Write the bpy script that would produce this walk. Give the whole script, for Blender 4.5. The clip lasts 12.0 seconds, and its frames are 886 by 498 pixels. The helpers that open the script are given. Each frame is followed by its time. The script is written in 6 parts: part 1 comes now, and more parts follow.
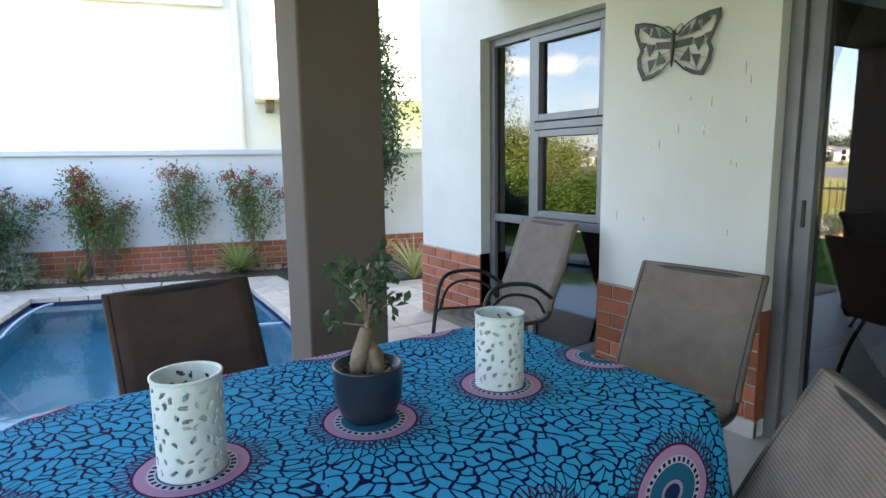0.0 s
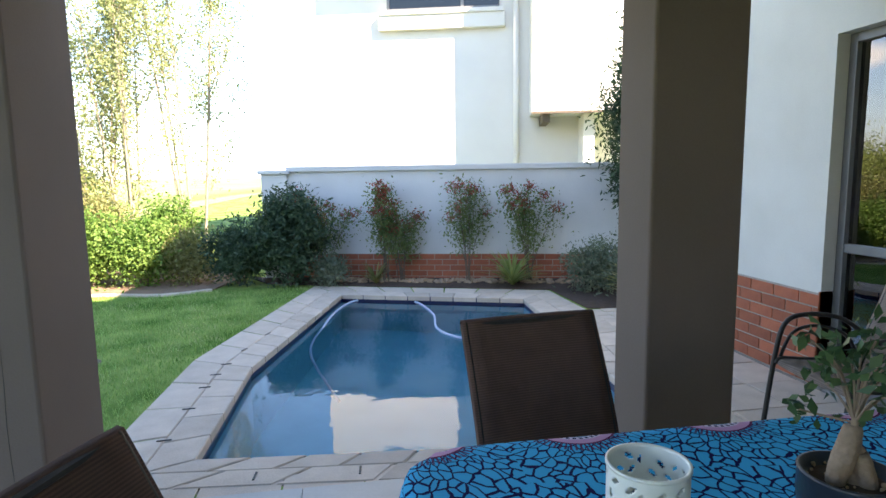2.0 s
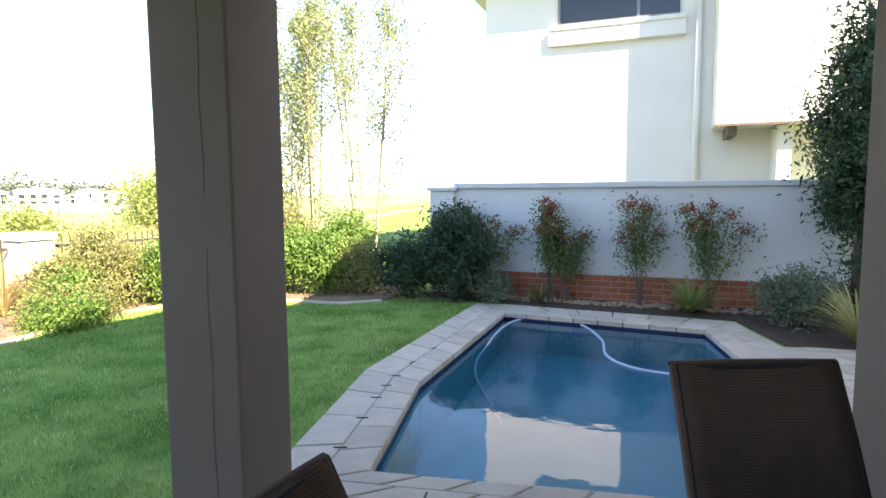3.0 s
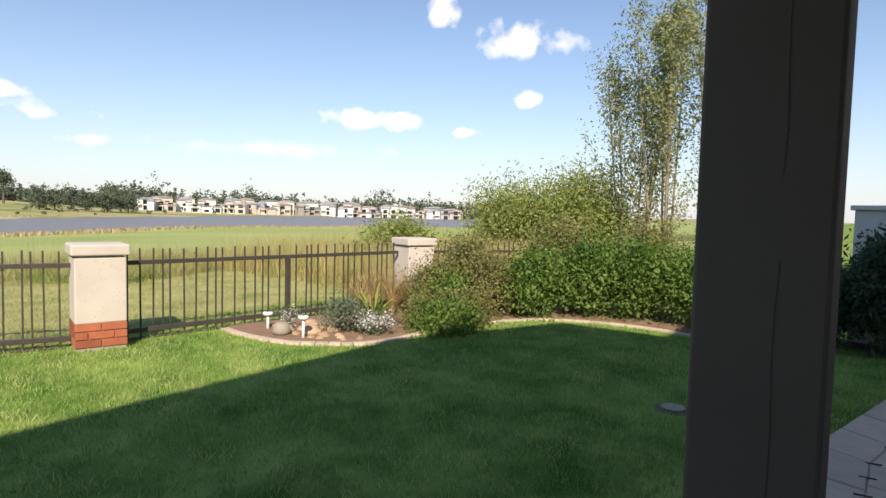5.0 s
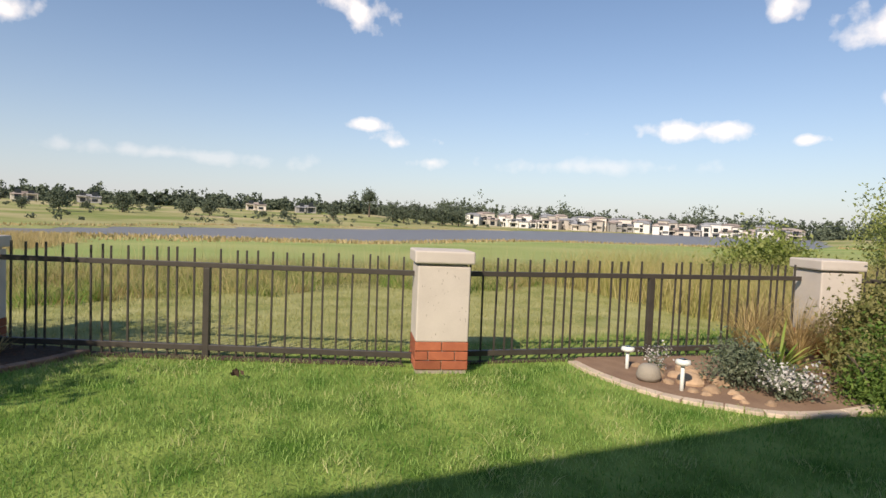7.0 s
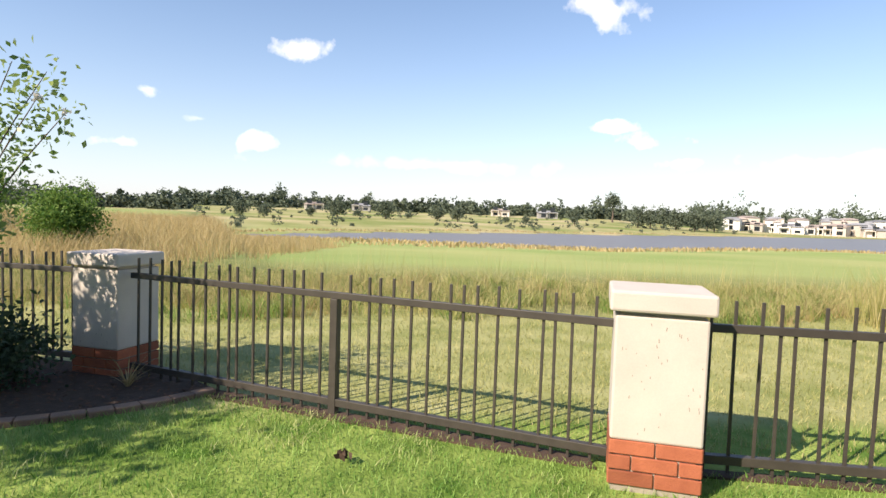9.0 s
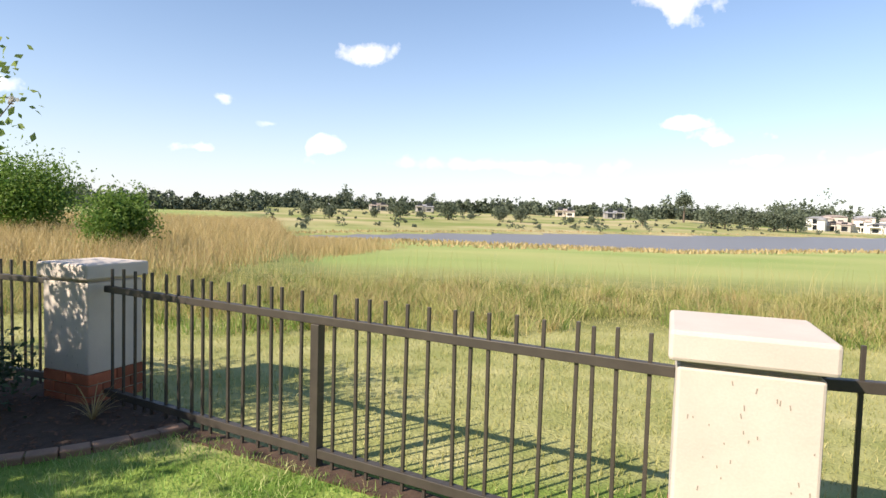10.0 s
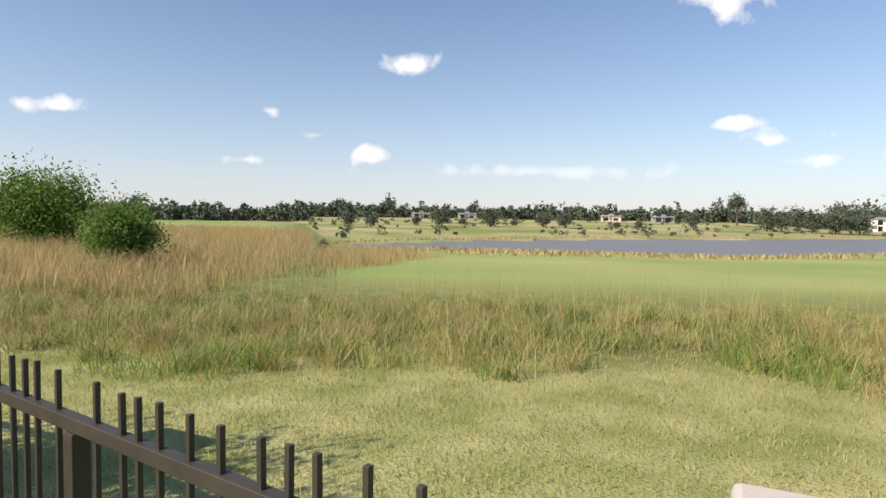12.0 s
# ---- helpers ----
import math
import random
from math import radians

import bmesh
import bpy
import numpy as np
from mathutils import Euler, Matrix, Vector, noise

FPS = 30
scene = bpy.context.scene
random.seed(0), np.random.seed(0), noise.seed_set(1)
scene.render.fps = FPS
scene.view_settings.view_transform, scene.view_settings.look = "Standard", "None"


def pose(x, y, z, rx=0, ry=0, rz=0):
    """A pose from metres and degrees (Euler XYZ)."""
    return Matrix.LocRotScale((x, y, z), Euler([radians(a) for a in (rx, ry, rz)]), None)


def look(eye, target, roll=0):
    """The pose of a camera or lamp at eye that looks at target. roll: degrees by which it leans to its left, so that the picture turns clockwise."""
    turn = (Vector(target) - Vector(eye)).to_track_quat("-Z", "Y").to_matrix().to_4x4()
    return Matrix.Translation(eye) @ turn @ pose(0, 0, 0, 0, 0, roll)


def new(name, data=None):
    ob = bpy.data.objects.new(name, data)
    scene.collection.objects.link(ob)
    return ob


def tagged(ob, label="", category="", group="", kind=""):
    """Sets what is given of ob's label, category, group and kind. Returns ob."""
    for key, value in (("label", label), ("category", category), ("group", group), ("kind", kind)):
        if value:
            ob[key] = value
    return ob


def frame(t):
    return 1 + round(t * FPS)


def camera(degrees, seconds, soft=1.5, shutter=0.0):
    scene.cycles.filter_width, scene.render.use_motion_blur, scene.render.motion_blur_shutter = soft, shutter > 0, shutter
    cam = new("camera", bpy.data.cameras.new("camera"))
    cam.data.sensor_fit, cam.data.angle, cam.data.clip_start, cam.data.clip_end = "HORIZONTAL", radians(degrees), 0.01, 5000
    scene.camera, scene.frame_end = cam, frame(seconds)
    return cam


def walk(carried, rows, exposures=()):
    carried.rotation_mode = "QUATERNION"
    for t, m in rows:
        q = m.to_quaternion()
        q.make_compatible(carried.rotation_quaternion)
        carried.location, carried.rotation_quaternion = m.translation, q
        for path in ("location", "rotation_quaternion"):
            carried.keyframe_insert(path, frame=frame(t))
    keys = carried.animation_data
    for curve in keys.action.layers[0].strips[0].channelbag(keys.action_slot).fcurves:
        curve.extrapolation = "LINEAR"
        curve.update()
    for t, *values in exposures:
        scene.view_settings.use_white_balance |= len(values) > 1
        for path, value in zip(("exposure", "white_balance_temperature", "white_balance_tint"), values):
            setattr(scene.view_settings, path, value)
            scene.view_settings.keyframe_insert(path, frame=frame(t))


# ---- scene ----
cam = camera(73.8, 12.0)
PATH = [
    (0, (0.251, -0.393, 1.311), (1.324, 1.269, 1.017), -0.8),
    (0.5, (0.184, -0.319, 1.321), (1.181, 1.392, 1.038), -0.7),
    (1, (0.104, -0.26, 1.343), (0.928, 1.541, 1.067), -0.8),
    (1.5, (0.029, -0.172, 1.362), (0.611, 1.723, 1.097), -0.8),
    (2, (-0.027, -0.051, 1.373), (0.289, 1.908, 1.123), -0.8),
    (2.5, (-0.078, 0.036, 1.382), (-0.018, 2.022, 1.155), -0.5),
    (3, (-0.148, 0.098, 1.383), (-0.354, 2.079, 1.193), -0.4),
    (3.2, (-0.183, 0.12, 1.38), (-0.5, 2.086, 1.199), -0.4),
    (4.8, (-1.022, 0.544, 1.258), (-2.076, 2.239, 1.133), 1.3),
    (5, (-1.172, 0.633, 1.264), (-2.334, 2.256, 1.141), 1.4),
    (5.5, (-1.527, 0.77, 1.252), (-2.939, 2.182, 1.138), 1.8),
    (6, (-1.965, 0.903, 1.209), (-3.553, 2.114, 1.107), 2.0),
    (6.5, (-2.355, 1.071, 1.154), (-4.088, 2.064, 1.055), 2.2),
    (7, (-2.754, 1.253, 1.139), (-4.565, 2.095, 1.038), 2.3),
    (7.5, (-3.117, 1.441, 1.141), (-4.988, 2.141, 1.039), 2.3),
    (7.7, (-3.284, 1.567, 1.132), (-5.191, 2.165, 1.036), 2.3),
    (9.3, (-4.583, 2.259, 1.233), (-6.579, 2.234, 1.114), 1.8),
    (9.5, (-4.758, 2.323, 1.237), (-6.753, 2.25, 1.117), 1.7),
    (10, (-5.213, 2.478, 1.244), (-7.203, 2.322, 1.126), 1.7),
    (10.5, (-5.656, 2.619, 1.241), (-7.639, 2.386, 1.125), 1.6),
    (11, (-6.065, 2.743, 1.245), (-8.043, 2.468, 1.134), 1.3),
    (11.5, (-6.454, 2.856, 1.26), (-8.428, 2.553, 1.154), 1.2),
    (12, (-6.757, 2.924, 1.283), (-8.731, 2.618, 1.186), 0.8),
]
walk(cam, [(t, look(e, g, r)) for t, e, g, r in PATH],
     exposures=((0, 3.12, 7500, 16), (1.0, 2.74, 7500, 16), (1.5, 2.62, 7500, 16), (2.5, 2.42, 7500, 16), (3.2, 2.25, 7500, 16), (4.8, 0.45, 7300, 15), (5.2, 0.3, 7300, 15), (6.5, 0.0, 7300, 15), (7.5, 0.15, 7300, 15), (9.3, 0.66, 7300, 15), (10.5, 0.6, 7300, 15), (12, 0.25, 7300, 15)))

# ---- world and sun ----
SUN_YAW, SUN_EL = math.degrees(math.atan2(0.62, -0.79)), 37.4   # the sun stands towards (+x, -y)
world = bpy.data.worlds.new("world")
scene.world = world
world.use_nodes = True
wn, wl = world.node_tree.nodes, world.node_tree.links
wn.clear()
sky = wn.new("ShaderNodeTexSky")
sky.sky_type, sky.sun_disc = "NISHITA", False
sky.sun_elevation, sky.sun_rotation = radians(SUN_EL), radians(SUN_YAW)
sky.air_density, sky.dust_density, sky.ozone_density = 1.0, 0.1, 3.0
bg = wn.new("ShaderNodeBackground")
bg.inputs["Strength"].default_value = 0.117
wout = wn.new("ShaderNodeOutputWorld")
wl.new(bg.outputs[0], wout.inputs[0])
tc = wn.new("ShaderNodeTexCoord")
warp = wn.new("ShaderNodeTexNoise")
warp.inputs["Scale"].default_value, warp.inputs["Detail"].default_value = 22, 5
wl.new(tc.outputs["Generated"], warp.inputs["Vector"])
# small fair-weather clouds: yaw, elevation, half width, half height, density
CLOUDS = ((102.0, 14.6, 2.2, 1.3, 1.0), (131.8, 8.7, 2.6, 0.7, 0.9), (115.2, 9.8, 1.2, 0.6, 0.8), (117.3, 5.3, 2.4, 0.6, 0.7),
          (105.4, 6.1, 2.4, 0.9, 0.9), (111, 7.8, 1.2, 0.4, 0.5), (72.6, 8.6, 1.9, 0.55, 0.9), (69.6, 7.1, 3.0, 1.0, 1.0),
          (66.5, 5.4, 2.2, 0.6, 0.6), (73.5, 18.6, 3.0, 1.6, 1.0), (42.5, 8.6, 6.0, 0.9, 1.0), (34.0, 7.7, 1.6, 0.5, 0.9),
          (27.5, 10.8, 1.5, 0.7, 1.0), (28.2, 16.0, 4.0, 1.7, 1.0), (36.0, 19.4, 1.9, 1.8, 1.0), (52, 5.5, 9, 0.8, 0.35), (90, 4.8, 12, 0.7, 0.3))
total = None


def wmath(op, a, b=None):
    m = wn.new("ShaderNodeMath")
    m.operation = op
    for i, v in enumerate((a, b)):
        if isinstance(v, (int, float)):
            m.inputs[i].default_value = v
        elif v is not None:
            wl.new(v, m.inputs[i])
    return m.outputs[0]


split = wn.new("ShaderNodeSeparateXYZ")
wl.new(tc.outputs["Generated"], split.inputs[0])
yaw_of = wmath("MULTIPLY", wmath("ARCTAN2", wmath("MULTIPLY", split.outputs[0], -1.0), split.outputs[1]), 180 / math.pi)
el_of = wmath("MULTIPLY", wmath("ARCSINE", split.outputs[2]), 180 / math.pi)
wob = wmath("MULTIPLY", wmath("SUBTRACT", warp.outputs["Fac"], 0.5), 3.4)
for cy, ce, hw, hh, dens in CLOUDS:
    dx = wmath("DIVIDE", wmath("SUBTRACT", yaw_of, cy), hw)
    dy = wmath("DIVIDE", wmath("SUBTRACT", el_of, ce), hh)
    d = wmath("SQRT", wmath("ADD", wmath("MULTIPLY", dx, dx), wmath("MULTIPLY", dy, dy)))
    edge = wmath("MULTIPLY", wmath("SUBTRACT", wmath("ADD", 1.0, wob), d), 1.1 * dens)
    c = wn.new("ShaderNodeClamp")
    wl.new(edge, c.inputs[0])
    c.inputs["Max"].default_value = dens
    total = c.outputs[0] if total is None else wmath("MAXIMUM", total, c.outputs[0])
mixc = wn.new("ShaderNodeMix")
mixc.data_type = "RGBA"
wl.new(total, mixc.inputs["Factor"])
hazy = wn.new("ShaderNodeMix")
hazy.data_type, hazy.clamp_factor = "RGBA", True
wl.new(wmath("MULTIPLY", wmath("POWER", 2.718, wmath("MULTIPLY", wmath("MAXIMUM", el_of, 0.0), -0.13)), 0.85), hazy.inputs["Factor"])
tone = wn.new("ShaderNodeMix")
tone.data_type, tone.blend_type = "RGBA", "MULTIPLY"
tone.inputs["Factor"].default_value = 1.0
wl.new(sky.outputs[0], tone.inputs["A"])
tone.inputs["B"].default_value = (0.94, 1.05, 1.13, 1)
wl.new(tone.outputs["Result"], hazy.inputs["A"])
hazy.inputs["B"].default_value = (4.6, 5.0, 6.0, 1)
wl.new(hazy.outputs["Result"], mixc.inputs["A"])
mixc.inputs["B"].default_value = (9.2, 9.3, 9.6, 1)
wl.new(mixc.outputs["Result"], bg.inputs[0])
sun = new("sun", bpy.data.lights.new("sun", "SUN"))
sun.data.energy, sun.data.angle, sun.data.color = 5.0, radians(0.55), (1.0, 0.94, 0.83)
sun.matrix_world = look((0, 0, 0), (-0.62 * math.cos(radians(SUN_EL)), 0.79 * math.cos(radians(SUN_EL)), -math.sin(radians(SUN_EL))))

# ---- materials ----


def mat(name, a, b=None, scale=6.0, rough=0.7, bump=0.15, fine=90.0, metal=0.0, spec=0.4, rand=0.0, stain=None, detail=6.0):
    """A paint or mineral surface: two colours mixed at two scales, relief, a spread from piece to piece."""
    m = bpy.data.materials.new(name)
    m.use_nodes = True
    nt = m.node_tree
    n, l = nt.nodes, nt.links
    bs = n["Principled BSDF"]
    bs.inputs["Roughness"].default_value, bs.inputs["Metallic"].default_value = rough, metal
    bs.inputs["Specular IOR Level"].default_value = spec
    co = n.new("ShaderNodeTexCoord")
    big, small = n.new("ShaderNodeTexNoise"), n.new("ShaderNodeTexNoise")
    for t, s in ((big, scale), (small, fine)):
        t.inputs["Scale"].default_value, t.inputs["Detail"].default_value = s, detail
        l.new(co.outputs["Object"], t.inputs["Vector"])
    add = n.new("ShaderNodeMath")
    add.operation = "MULTIPLY_ADD"
    l.new(small.outputs["Fac"], add.inputs[0])
    add.inputs[1].default_value = 0.45
    l.new(big.outputs["Fac"], add.inputs[2])
    rng = n.new("ShaderNodeMapRange")
    rng.inputs["From Min"].default_value, rng.inputs["From Max"].default_value = 0.45, 1.0
    l.new(add.outputs[0], rng.inputs["Value"])
    mix = n.new("ShaderNodeMix")
    mix.data_type = "RGBA"
    mix.inputs["A"].default_value, mix.inputs["B"].default_value = (*a, 1), (*(b or [c * 0.8 for c in a]), 1)
    l.new(rng.outputs[0], mix.inputs["Factor"])
    out = mix.outputs["Result"]
    if rand:
        info, hsv = n.new("ShaderNodeObjectInfo"), n.new("ShaderNodeHueSaturation")
        r2 = n.new("ShaderNodeMapRange")
        r2.inputs["To Min"].default_value, r2.inputs["To Max"].default_value = 1 - rand, 1 + rand
        l.new(info.outputs["Random"], r2.inputs["Value"])
        l.new(r2.outputs[0], hsv.inputs["Value"])
        l.new(out, hsv.inputs["Color"])
        out = hsv.outputs[0]
    l.new(out, bs.inputs["Base Color"])
    if bump:
        bp = n.new("ShaderNodeBump")
        bp.inputs["Strength"].default_value, bp.inputs["Distance"].default_value = bump, 0.01
        l.new(add.outputs[0], bp.inputs["Height"])
        l.new(bp.outputs[0], bs.inputs["Normal"])
    return m


def leaf_mat(name, a, b, trans=0.35, rough=0.55):
    """Leaves or blades: each island takes its own tint; light passes through a little."""
    m = bpy.data.materials.new(name)
    m.use_nodes = True
    n, l = m.node_tree.nodes, m.node_tree.links
    bs = n["Principled BSDF"]
    bs.inputs["Roughness"].default_value = rough
    bs.inputs["Specular IOR Level"].default_value = 0.25
    geo, co, noi = n.new("ShaderNodeNewGeometry"), n.new("ShaderNodeTexCoord"), n.new("ShaderNodeTexNoise")
    noi.inputs["Scale"].default_value = 1.6
    l.new(co.outputs["Object"], noi.inputs["Vector"])
    ad = n.new("ShaderNodeMath")
    ad.operation = "MULTIPLY_ADD"
    l.new(noi.outputs["Fac"], ad.inputs[0])
    ad.inputs[1].default_value = 1.3
    ad2 = n.new("ShaderNodeMath")
    ad2.operation = "MULTIPLY_ADD"
    l.new(geo.outputs["Random Per Island"], ad2.inputs[0])
    ad2.inputs[1].default_value, ad2.inputs[2].default_value = 0.8, -0.55
    l.new(ad2.outputs[0], ad.inputs[2])
    mix = n.new("ShaderNodeMix")
    mix.data_type, mix.clamp_factor = "RGBA", True
    mix.inputs["A"].default_value, mix.inputs["B"].default_value = (*a, 1), (*b, 1)
    l.new(ad.outputs[0], mix.inputs["Factor"])
    l.new(mix.outputs["Result"], bs.inputs["Base Color"])
    tr, sh = n.new("ShaderNodeBsdfTranslucent"), n.new("ShaderNodeMixShader")
    l.new(mix.outputs["Result"], tr.inputs["Color"])
    sh.inputs[0].default_value = trans
    l.new(bs.outputs[0], sh.inputs[1])
    l.new(tr.outputs[0], sh.inputs[2])
    l.new(sh.outputs[0], n["Material Output"].inputs[0])
    return m


def plain(name, col, rough=0.4, metal=0.0, **more):
    m = bpy.data.materials.new(name)
    m.use_nodes = True
    bs = m.node_tree.nodes["Principled BSDF"]
    bs.inputs["Base Color"].default_value, bs.inputs["Roughness"].default_value, bs.inputs["Metallic"].default_value = (*col, 1), rough, metal
    for k, v in more.items():
        bs.inputs[k.replace("_", " ")].default_value = v
    return m


M_PLASTER = mat("plaster_cream", (0.70, 0.68, 0.62), (0.60, 0.58, 0.52), 2.0, 0.85, 0.25, 120)
M_PILLAR = mat("plaster_taupe", (0.165, 0.122, 0.098), (0.135, 0.100, 0.080), 1.5, 0.85, 0.25, 120)
M_PIER = mat("plaster_pier", (0.63, 0.565, 0.505), (0.53, 0.47, 0.42), 4.0, 0.9, 0.2, 110)
M_NEIGH = mat("plaster_white", (0.78, 0.75, 0.70), (0.70, 0.67, 0.62), 1.2, 0.85, 0.2, 80)
M_BWALL = mat("plaster_boundary", (0.66, 0.66, 0.65), (0.54, 0.54, 0.53), 1.3, 0.88, 0.25, 100)
M_BRICK = mat("brick_red", (0.42, 0.13, 0.065), (0.30, 0.085, 0.045), 9.0, 0.8, 0.5, 130, rand=0.25)
M_MORTAR = mat("mortar", (0.42, 0.36, 0.30), (0.33, 0.28, 0.24), 20, 0.95, 0.5, 200)
M_FLOOR = mat("floor_tile", (0.50, 0.47, 0.43), (0.42, 0.39, 0.35), 5, 0.35, 0.05, 60, rand=0.06)
M_PAVER = mat("sandstone_paver", (0.62, 0.50, 0.39), (0.50, 0.395, 0.305), 7, 0.85, 0.4, 90, rand=0.12)
M_GROUT = mat("grout", (0.30, 0.27, 0.24), (0.22, 0.20, 0.18), 20, 0.95, 0.3, 100)
M_JOINTS = mat("paving_joint", (0.46, 0.38, 0.30), (0.36, 0.30, 0.24), 20, 0.95, 0.3, 100)
M_CEIL = mat("ceiling_white", (0.78, 0.77, 0.74), (0.72, 0.71, 0.68), 2, 0.9, 0.1, 60)
M_ALU = mat("aluminium_grey", (0.20, 0.20, 0.205), (0.16, 0.16, 0.165), 8, 0.45, 0.03, 200, metal=0.4)
M_IRON = mat("fence_paint", (0.070, 0.060, 0.050), (0.048, 0.041, 0.035), 12, 0.5, 0.1, 150)
M_FRAME = mat("chair_frame", (0.045, 0.040, 0.038), (0.03, 0.027, 0.026), 20, 0.4, 0.05, 150, metal=0.3)
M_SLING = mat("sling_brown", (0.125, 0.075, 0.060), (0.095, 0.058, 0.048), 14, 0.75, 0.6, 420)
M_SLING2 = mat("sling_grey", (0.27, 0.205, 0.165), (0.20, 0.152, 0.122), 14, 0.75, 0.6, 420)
for m_ in (M_SLING, M_SLING2):
    n_, l_ = m_.node_tree.nodes, m_.node_tree.links
    bs_ = n_["Principled BSDF"]
    co_, wv_, mx_ = n_.new("ShaderNodeTexCoord"), n_.new("ShaderNodeTexWave"), n_.new("ShaderNodeMix")
    wv_.bands_direction, wv_.inputs["Scale"].default_value, wv_.inputs["Distortion"].default_value, wv_.inputs["Detail Scale"].default_value = "Z", 42.0, 1.2, 30.0
    l_.new(co_.outputs["Object"], wv_.inputs["Vector"])
    mx_.data_type, mx_.blend_type = "RGBA", "MULTIPLY"
    rg_ = n_.new("ShaderNodeMapRange")
    rg_.inputs["To Min"].default_value, rg_.inputs["To Max"].default_value = 0.75, 1.15
    l_.new(wv_.outputs["Fac"], rg_.inputs["Value"])
    mx_.inputs["Factor"].default_value = 1.0
    l_.new(bs_.inputs["Base Color"].links[0].from_socket, mx_.inputs["A"])
    l_.new(rg_.outputs[0], mx_.inputs["B"])
    l_.new(mx_.outputs["Result"], bs_.inputs["Base Color"])
    bs_.inputs["Roughness"].default_value, bs_.inputs["Specular IOR Level"].default_value = 0.9, 0.15
M_POT = mat("pot_glaze", (0.028, 0.035, 0.05), (0.018, 0.022, 0.032), 12, 0.28, 0.1, 90, spec=0.5)
M_WHITE = mat("white_enamel", (0.76, 0.78, 0.74), (0.70, 0.73, 0.69), 15, 0.4, 0.05, 100)
M_SOIL = mat("soil", (0.10, 0.062, 0.042), (0.055, 0.034, 0.024), 14, 0.95, 1.0, 60)
M_STONE = mat("rockery_stone", (0.52, 0.36, 0.23), (0.30, 0.20, 0.13), 9, 0.9, 0.8, 40, rand=0.25)
M_BARK = mat("bark", (0.17, 0.13, 0.10), (0.10, 0.075, 0.055), 18, 0.9, 0.8, 80)
M_BARKP = mat("bark_pale", (0.34, 0.28, 0.21), (0.22, 0.18, 0.13), 18, 0.85, 0.6, 80)
M_TIN = mat("butterfly_tin", (0.085, 0.08, 0.075), (0.05, 0.047, 0.045), 20, 0.5, 0.2, 90, metal=0.6)
M_TINP = mat("butterfly_mesh", (0.36, 0.36, 0.34), (0.26, 0.26, 0.25), 30, 0.5, 0.2, 90, metal=0.4)
M_LAWN = mat("lawn", (0.055, 0.135, 0.020), (0.13, 0.20, 0.045), 1.3, 0.95, 0.6, 40)
M_BLADE = leaf_mat("lawn_blade", (0.075, 0.22, 0.03), (0.43, 0.58, 0.18))
M_FBLADE = leaf_mat("field_blade", (0.25, 0.28, 0.08), (0.58, 0.52, 0.25))
M_DRY = leaf_mat("dry_grass", (0.32, 0.33, 0.09), (0.66, 0.55, 0.28), 0.4)
M_BROWN = leaf_mat("brown_grass", (0.38, 0.27, 0.11), (0.64, 0.50, 0.27), 0.4)
M_DARKLEAF = leaf_mat("dark_leaf", (0.03, 0.065, 0.035), (0.085, 0.13, 0.07), 0.25)
M_GREYLEAF = leaf_mat("grey_leaf", (0.10, 0.14, 0.085), (0.24, 0.27, 0.18), 0.3)
M_LEAF = leaf_mat("shrub_leaf", (0.06, 0.15, 0.025), (0.23, 0.33, 0.08), 0.4)
M_OLIVE = leaf_mat("olive_leaf", (0.15, 0.17, 0.05), (0.36, 0.33, 0.14), 0.4)
M_WILLOW = leaf_mat("willow_leaf", (0.21, 0.28, 0.06), (0.42, 0.45, 0.17), 0.45)
M_POPLAR = leaf_mat("poplar_leaf", (0.17, 0.22, 0.08), (0.42, 0.43, 0.22), 0.4)
M_RED = leaf_mat("red_leaf", (0.20, 0.10, 0.05), (0.42, 0.07, 0.05), 0.35)
M_NAND = leaf_mat("nandina_leaf", (0.08, 0.15, 0.045), (0.24, 0.27, 0.10), 0.35)
M_PETAL = leaf_mat("white_petal", (0.62, 0.58, 0.58), (0.75, 0.74, 0.70), 0.3)
# far foliage: distance haze is mixed into the greyed green
M_FAR = leaf_mat("far_leaf_hazed", (0.075, 0.100, 0.070), (0.16, 0.19, 0.125), 0.15, 0.8)
M_POOLT = mat("pool_blue", (0.10, 0.47, 0.56), (0.075, 0.38, 0.47), 3, 0.5, 0.1, 60)
M_POOLBAND = mat("pool_band", (0.012, 0.02, 0.09), (0.008, 0.013, 0.06), 12, 0.3, 0.05, 60)
M_HOSE = mat("hose_pale", (0.50, 0.60, 0.72), (0.42, 0.52, 0.66), 20, 0.4, 0.05, 90)
M_ROOF = mat("far_roof", (0.40, 0.32, 0.28), (0.31, 0.26, 0.23), 0.4, 0.9, 0.1, 3, rand=0.35)
M_ROOFG = mat("far_roof_grey", (0.30, 0.30, 0.31), (0.24, 0.24, 0.25), 0.4, 0.9, 0.1, 3, rand=0.35)
M_FARGREY = mat("far_wall_grey", (0.42, 0.40, 0.38), (0.34, 0.32, 0.30), 0.4, 0.9, 0.1, 3, rand=0.3)
M_FARWALL = mat("far_wall", (0.62, 0.56, 0.49), (0.54, 0.49, 0.43), 0.4, 0.9, 0.1, 3, rand=0.3)
M_PANE = plain("dark_pane", (0.02, 0.025, 0.03), 0.06)
# room walls: the dimness indoors is put into this dark brown
M_DARK = mat("interior_dim_tone", (0.20, 0.14, 0.11), (0.15, 0.10, 0.08), 3, 0.7, 0.05, 50)
M_BLIND = mat("blind_slat", (0.06, 0.055, 0.05), (0.04, 0.038, 0.035), 9, 0.5, 0.05, 60)
